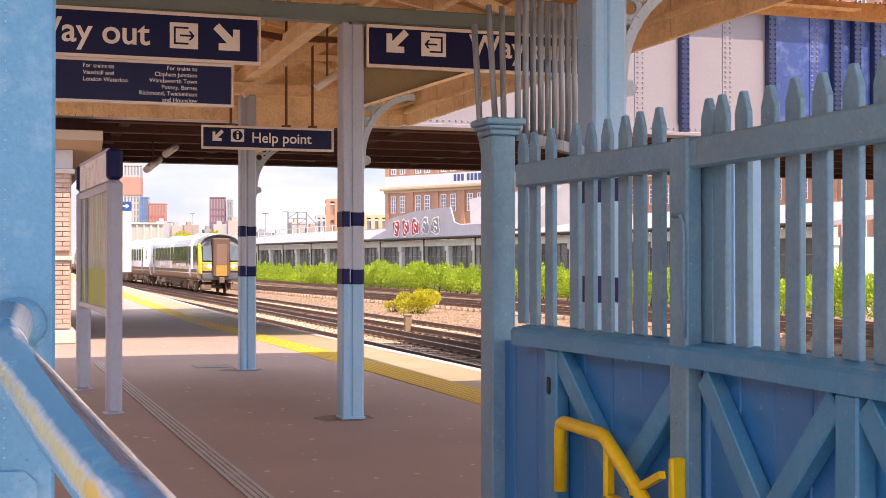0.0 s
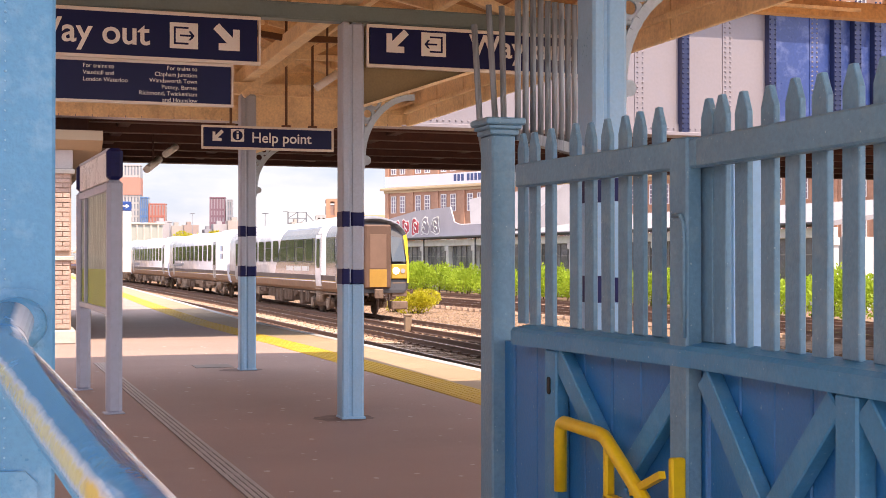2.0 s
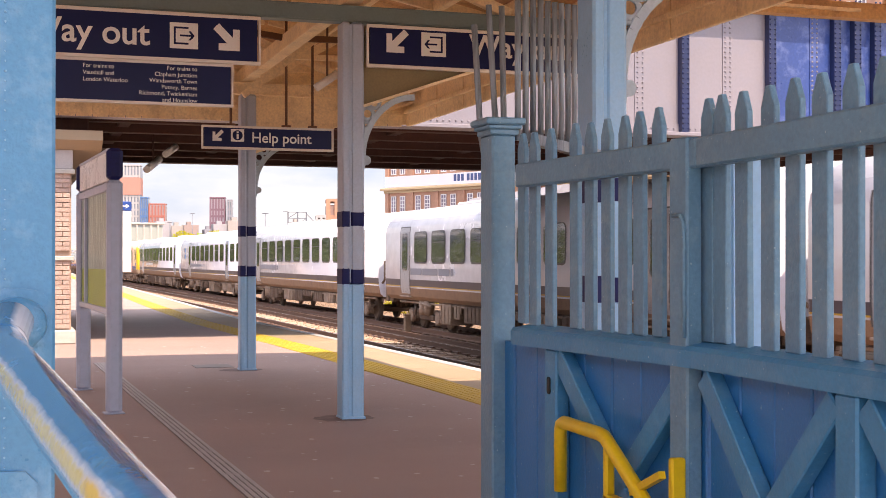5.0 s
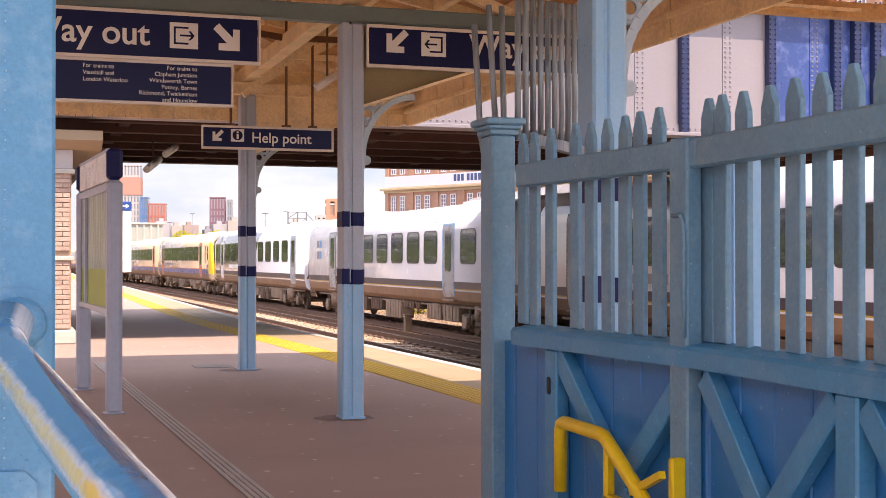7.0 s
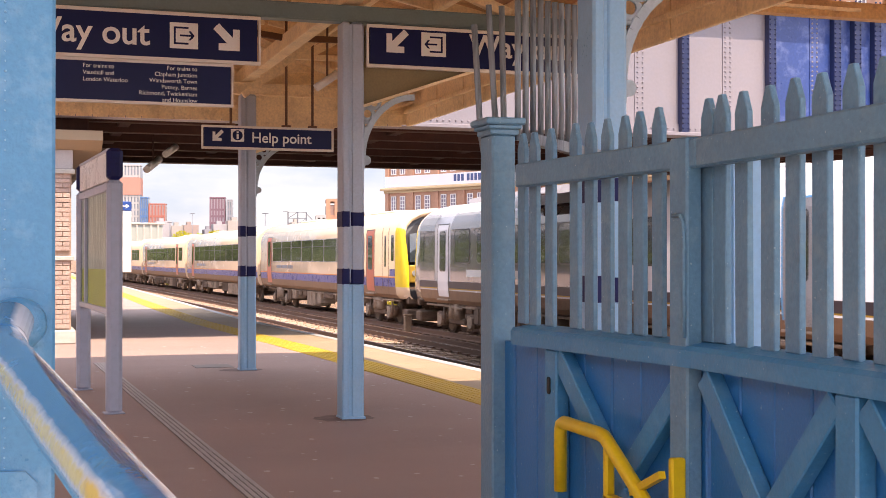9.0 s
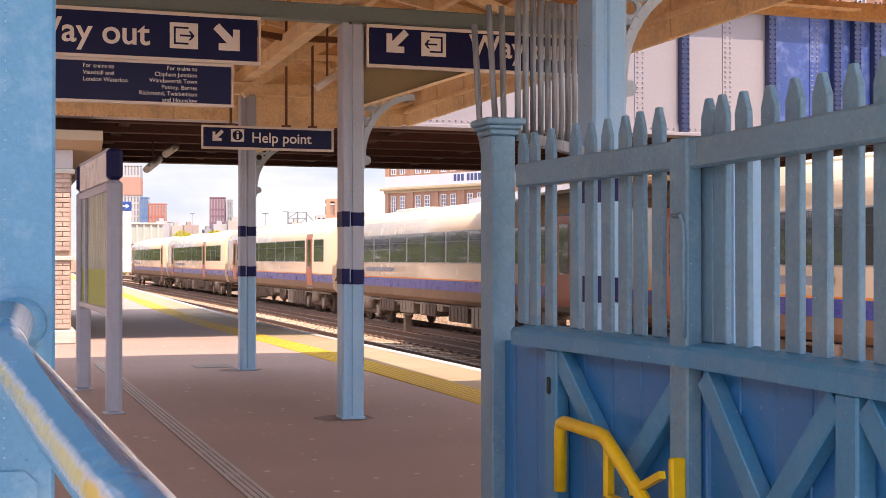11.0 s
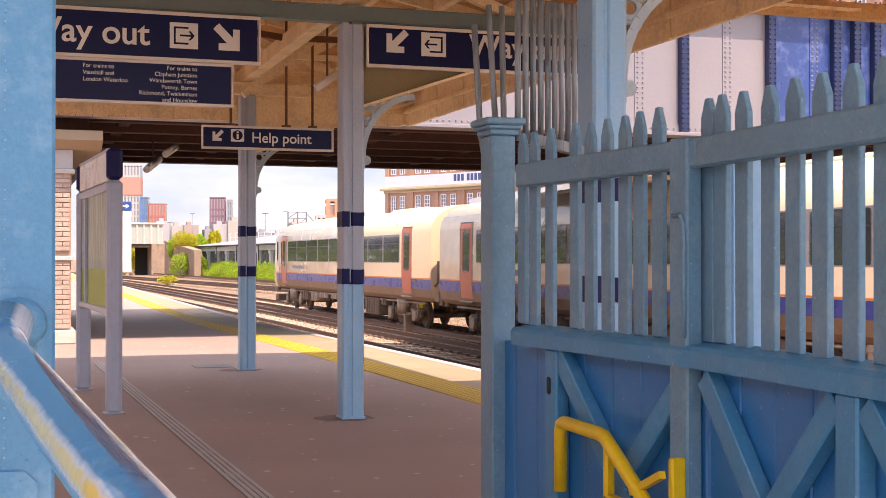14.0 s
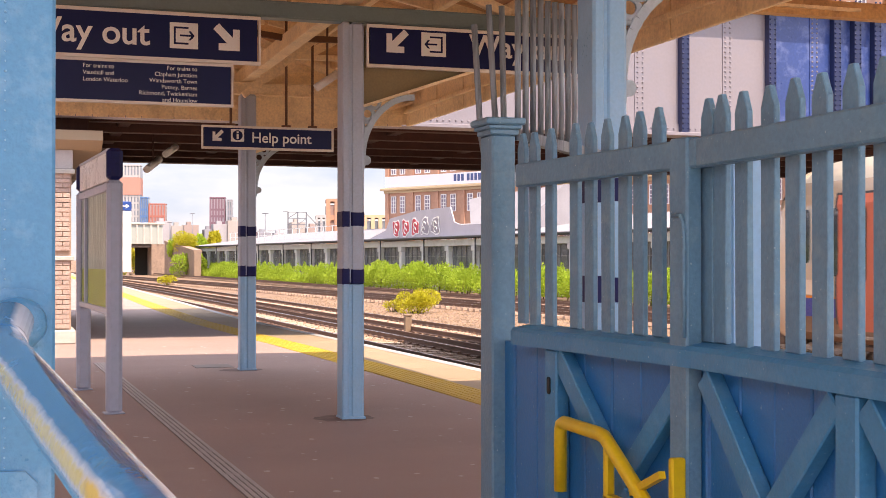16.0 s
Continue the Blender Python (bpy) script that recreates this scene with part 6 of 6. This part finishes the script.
def viaduct():
    v = thing("road_bridge", "grey ribbed parapet bridge on brown brick arch", "bridge")
    Y = 203.5
    part("parapet", boxed((12, Y, 3.6), (22.6, Y + 0.6, 6.6), 0.05), mat("parapet_grey_green", (0.36, 0.39, 0.36), 0.7, var=0.12, scale=0.4), v)
    part("coping", boxed((12, Y - 0.25, 6.6), (22.9, Y + 0.8, 6.9), 0.05), CONC, v)
    x = 12.3
    while x < 22.5:
        part("rib", boxed((x, Y - 0.22, 3.6), (x + 0.28, Y, 6.6), 0.03), CONC, v)
        x += 1.05
    # Near-black panel stands in for the shade inside the arch.
    part("arch_shadow_wall", boxed((19.0, Y + 6, -1.2), (21.2, Y + 6.2, 3.5)), mat("arch_dark", (0.03, 0.025, 0.02), 0.9), v)
    part("abutment", boxed((20.9, Y, -1.2), (24.2, Y + 6, 3.6), 0.05), mat("abutment_brick", (0.30, 0.21, 0.155), 0.9, var=0.35, scale=1.2, stain=(0.16, 0.11, 0.09), stain_amt=0.6), v)
    part("arch_soffit", boxed((16.5, Y + 0.2, 3.1), (20.9, Y + 6, 3.6)), mat("soffit_dark", (0.08, 0.06, 0.05), 0.9), v)
    w = thing("retaining_wall", "brown weathered brick retaining wall with plants", "wall")
    b = bmesh.new()
    prism(b, [(21.7, 193, -1.2), (21.7, 193, 3.7), (23.2, 172, 2.2), (23.2, 172, -1.2)], (0.9, 0.1, 0))
    part("wall", b, mat("abutment_brick", (0.17, 0.10, 0.065), 0.9), w)
    b = bmesh.new()
    prism(b, [(21.6, 193, 3.7), (21.6, 193, 4.0), (23.1, 172, 2.5), (23.1, 172, 2.2)], (1.1, 0.1, 0))
    part("coping", b, mat("abutment_brick", (0.17, 0.10, 0.065), 0.9), w)


viaduct()


def steelwork():
    STL = mat("gantry_grey_steel", (0.13, 0.14, 0.17), 0.5, var=0.1)
    g = thing("steel_gantry", "grey steel lattice frame on the skyline", "gantry", at=(42.9, 207, 0))
    for x in (0, 1.6, 3.0):
        b = bmesh.new()
        beam_between(b, (x, 0, -1.25), (x, 0, 8.95), 0.16, 0.16, up=(0, 1, 0))
        part("mast", b, STL, g)
    for a, c in (((0, 8.9), (3.0, 8.9)), ((0, 7.9), (3.0, 7.9)), ((0, 6.9), (3.0, 6.9)), ((0, 7.9), (1.6, 8.9)), ((1.6, 6.9), (3.0, 7.9)), ((3.0, 8.7), (5.4, 6.3)), ((0, 8.95), (-0.8, 8.95))):
        b = bmesh.new()
        beam_between(b, (a[0], 0, a[1]), (c[0], 0, c[1]), 0.1, 0.1, up=(0, 1, 0))
        part("brace", b, STL, g)
    for x, y, h in ((39.4, 208, 8.7), (34.9, 262, 10.4), (30.5, 262, 8.6), (47.5, 205, 7.0)):
        l = thing("lamp_mast", "slim grey lighting mast with small lamp heads", "lamp post", group="lamp masts", at=(x, y, 0))
        b = bmesh.new()
        tube(b, (0, 0, -1.2), (0, 0, h), 0.09, 8, 0.05)
        part("pole", b, STL, l)
        part("lamp_head", boxed((-0.5, -0.1, h - 0.08), (0.5, 0.1, h + 0.06), 0.02), STL, l)
    # low railings above the shed's far end
    f = thing("roof_railing", "pale railing along a low roof", "railing")
    for z in (4.3, 4.9):
        b = bmesh.new()
        beam_between(b, (29.5, 182, z), (34, 128, z), 0.08, 0.08)
        part("rail", b, WHITE, f)
    for k in range(19):
        t = k / 18
        b = bmesh.new()
        beam_between(b, (29.5 + 4.5 * t, 182 - 54 * t, 3.3), (29.5 + 4.5 * t, 182 - 54 * t, 4.95), 0.07, 0.07, up=(0, 1, 0))
        part("post", b, WHITE, f)


steelwork()


# ---- plants ----
def leaf_mat(name, col, var=0.35):
    m = mat(name, col, 0.55, var=var, scale=0.5, fine=5, island=True, spec=0.3)
    n, l = m.node_tree.nodes, m.node_tree.links
    b = n["Principled BSDF"]
    tr = n.new("ShaderNodeBsdfTranslucent")
    l.new(b.inputs["Base Color"].links[0].from_socket, tr.inputs["Color"])
    mx3 = n.new("ShaderNodeMixShader")
    mx3.inputs[0].default_value = 0.45
    l.new(b.outputs[0], mx3.inputs[1])
    l.new(tr.outputs[0], mx3.inputs[2])
    l.new(mx3.outputs[0], n["Material Output"].inputs["Surface"])
    return m


LEAF = leaf_mat("hedge_leaf", (0.34, 0.46, 0.045))
LEAF_Y = leaf_mat("yellow_green_leaf", (0.48, 0.44, 0.03))
LEAF_D = leaf_mat("tree_leaf", (0.14, 0.18, 0.07))
STEM = mat("plant_stem", (0.12, 0.09, 0.05), 0.8)


def leaves_mesh(name, centres, radii, count, size, material, seed):
    """Many small leaf blades scattered over lumpy clumps."""
    rng = np.random.default_rng(seed)
    centres, radii = np.array(centres, float), np.array(radii, float)
    w = radii[:, 0] * radii[:, 2]
    idx = rng.choice(len(centres), count, p=w / w.sum())
    d = rng.normal(size=(count, 3))
    d /= np.linalg.norm(d, axis=1, keepdims=True)
    d[:, 2] = np.abs(d[:, 2]) * np.where(rng.random(count) < 0.8, 1, -0.6)
    r = 0.62 + 0.45 * rng.random((count, 1)) ** 0.6
    p = centres[idx] + d * r * radii[idx]
    up = np.array([0, 0, 0.7]) + d * 0.8 + rng.normal(size=(count, 3)) * 0.6
    up /= np.linalg.norm(up, axis=1, keepdims=True)
    sd = np.cross(up, rng.normal(size=(count, 3)))
    sd /= np.linalg.norm(sd, axis=1, keepdims=True)
    s = size * (0.6 + 0.8 * rng.random((count, 1)))
    v = np.stack([p - sd * s * 0.3, p + up * s * 0.55 + sd * s * 0.05, p + sd * s * 0.3, p - up * s * 0.55], 1).reshape(-1, 3)
    f = np.arange(count * 4).reshape(-1, 4)
    me = bpy.data.meshes.new(name)
    me.from_pydata(v.tolist(), [], f.tolist())
    me.materials.append(material)
    return me


def hedge_line(y):
    return lerp_table([(30, 31.5), (47, 31.4), (57, 32.3), (85, 31.2), (110, 28.4), (144, 26.1), (190, 25.2), (240, 26)], y)


def hedge():
    rng = random.Random(3)
    cs, rs = [], []
    y = 36.0
    while y < 190:
        h = 0.78 + 0.5 * noise.noise((0, y * 0.13, 0.3)) + rng.uniform(-0.2, 0.3)
        if y > 120:
            h *= 0.85
        cs.append((hedge_line(y) + rng.uniform(-0.2, 0.9), y, -1.1 + h * 0.75))
        rs.append((1.1, rng.uniform(0.9, 1.5), h * 1.15))
        y += rng.uniform(0.55, 1.0)
    me = leaves_mesh("hedgerow", cs, rs, 120000, 0.15, LEAF, 1)
    tagged(new("hedgerow", me), "dense bright green lineside bushes", "hedge", kind="stuff")
    # tall shoots
    cs2 = [(hedge_line(yy) + rng.uniform(-0.5, 0.8), yy, 0.1) for yy in [38 + 0.62 * k for k in range(230)]]
    rs2 = [(0.22, 0.25, rng.uniform(0.35, 1.05)) for _ in cs2]
    tagged(new("bush_shoots", leaves_mesh("bush_shoots", cs2, rs2, 26000, 0.13, LEAF, 2)), "taller leafy shoots above the bushes", "bush", kind="stuff")
    bm = bmesh.new()
    for k, c in enumerate(cs):
        tube(bm, (c[0], c[1], -1.25), (c[0] + 0.2, c[1], c[2] + 0.5), 0.05, 5, 0.015)
    tagged(link("bush_stems", bm, STEM), "thin brown stems inside the bushes", "stems", kind="stuff")


hedge()


def bush(name, label, at, w, h, n, size, material, seed, cat="bush"):
    rng = random.Random(seed)
    b = thing(name, label, cat, at=at)
    cs = [(rng.uniform(-w, w) * 0.6, rng.uniform(-w, w) * 0.6, h * rng.uniform(0.15, 0.6)) for _ in range(9)]
    rs = [(w * rng.uniform(0.25, 0.5), w * rng.uniform(0.25, 0.5), h * rng.uniform(0.3, 0.55)) for _ in cs]
    o = new("foliage", leaves_mesh("foliage", cs, rs, n, size, material, seed))
    o.parent = b
    bm = bmesh.new()
    for c in cs:
        tube(bm, (c[0] * 0.2, c[1] * 0.2, -0.12), c, 0.03, 5, 0.01)
    part("stem", bm, STEM, b)


bush("ballast_bush", "yellow-green self-sown bush growing in the ballast", (18.1, 58.0, -1.15), 1.25, 1.0, 3600, 0.10, LEAF_Y, 21)
bush("ballast_bush", "small yellow-green weed clump in the ballast", (17.4, 59.5, -1.15), 0.5, 0.55, 600, 0.09, LEAF_Y, 22)
bush("ballast_bush", "yellow weed clump beside the far track", (14.6, 128, -1.15), 1.1, 0.9, 900, 0.16, LEAF_Y, 23)
bush("wall_bush", "bright shrub at the foot of the wall", (22.8, 176, -1.15), 2.4, 3.4, 3500, 0.24, LEAF, 24)
bush("wall_bush", "yellow-green shrub beyond the arch", (18.6, 212, -1.15), 2.0, 4.6, 3000, 0.3, LEAF_Y, 25)
bush("wall_bush", "shrub sprouting along the wall top", (22.8, 182, 2.6), 2.4, 2.4, 3400, 0.2, LEAF_Y, 26)
bush("wall_bush", "ivy-like shrub hanging over the brick wall", (22.2, 187, 1.5), 1.2, 3.2, 2200, 0.2, LEAF, 29)
bush("skyline_tree", "pale green tree on the skyline", (57.5, 380, -1), 2.4, 10.2, 2600, 0.9, LEAF_Y, 27, "tree")
bush("skyline_tree", "pale green trees behind the wall", (42, 330, 0), 6.0, 6.5, 2600, 0.9, LEAF, 28, "tree")


def tree_belt():
    """Trees and low shrubs on the other side of the station, which the carriage windows mirror."""
    rng = random.Random(9)
    cs, rs = [], []
    for k in range(60):
        y = 196 + k * 2.7
        for j in range(3):
            cs.append((-26 + rng.uniform(-3, 3), y + rng.uniform(-2, 2), rng.uniform(1.5, 8 if k < 20 else 5)))
            rs.append((2.4, 2.6, rng.uniform(1.6, 3.0)))
    for k in range(40):
        y = 30 + k * 4.2
        cs.append((-23 + rng.uniform(-1, 1), y, 1.5))
        rs.append((1.8, 2.6, rng.uniform(1.0, 3.4)))
    tagged(new("tree_belt", leaves_mesh("tree_belt", cs, rs, 40000, 0.6, LEAF_D, 7)), "belt of green trees and shrubs beside the station", "trees", kind="stuff")


def mirrored_block():
    """Balconied apartment block across the street, seen only in the carriage windows."""
    t = thing("apartment_block", "blue-grey balconied apartment block mirrored in train windows", "building", at=(-30, 60, 0))
    part("wall", boxed((-12, 0, -1), (0, 132, 19)), mat("block_blue_grey", (0.22, 0.25, 0.31), 0.7, var=0.2, scale=0.2, fine=2), t)
    pale = mat("balcony_pale", (0.70, 0.70, 0.72), 0.6, var=0.08)
    slabm = bpy.data.meshes.new("balcony")
    bm = bmesh.new()
    box(bm, (0, 0, 0), (1.4, 3.6, 0.22))
    for k in range(7):
        box(bm, (1.32, k * 0.58, 0.22), (1.4, k * 0.58 + 0.1, 1.2))
    box(bm, (1.32, 0, 1.2), (1.4, 3.6, 1.3))
    bm.to_mesh(slabm)
    bm.free()
    slabm.materials.append(pale)
    winm = bpy.data.meshes.new("window")
    bm = boxed((0, 0, 0), (0.06, 1.9, 1.9))
    bm.to_mesh(winm)
    bm.free()
    winm.materials.append(mat("block_window", (0.05, 0.06, 0.08), 0.1, var=0.1))
    for f in range(6):
        for k in range(20):
            y = 1.5 + k * 6.5
            share("balcony", slabm, t, Matrix.Translation((0, y, 2.2 + f * 2.9)))
            share("window", winm, t, Matrix.Translation((0, y + 0.6, 2.6 + f * 2.9)))
            share("window", winm, t, Matrix.Translation((0, y + 4.1, 2.6 + f * 2.9)))


tree_belt()
mirrored_block()


# ---- small lineside things ----
def marker_post():
    p = thing("marker_post", "short brown concrete marker post between the tracks", "post", at=(12.1, 39.7, -1.2))
    part("shaft", boxed((-0.11, -0.1, 0), (0.11, 0.1, 0.70), 0.02), mat("marker_concrete", (0.27, 0.19, 0.13), 0.85, var=0.25, scale=5), p)
    part("top", boxed((-0.13, -0.12, 0.70), (0.13, 0.12, 0.76), 0.015), mat("marker_concrete", (0.27, 0.19, 0.13), 0.85), p)


marker_post()
coping_pieces(COPE)


motions()
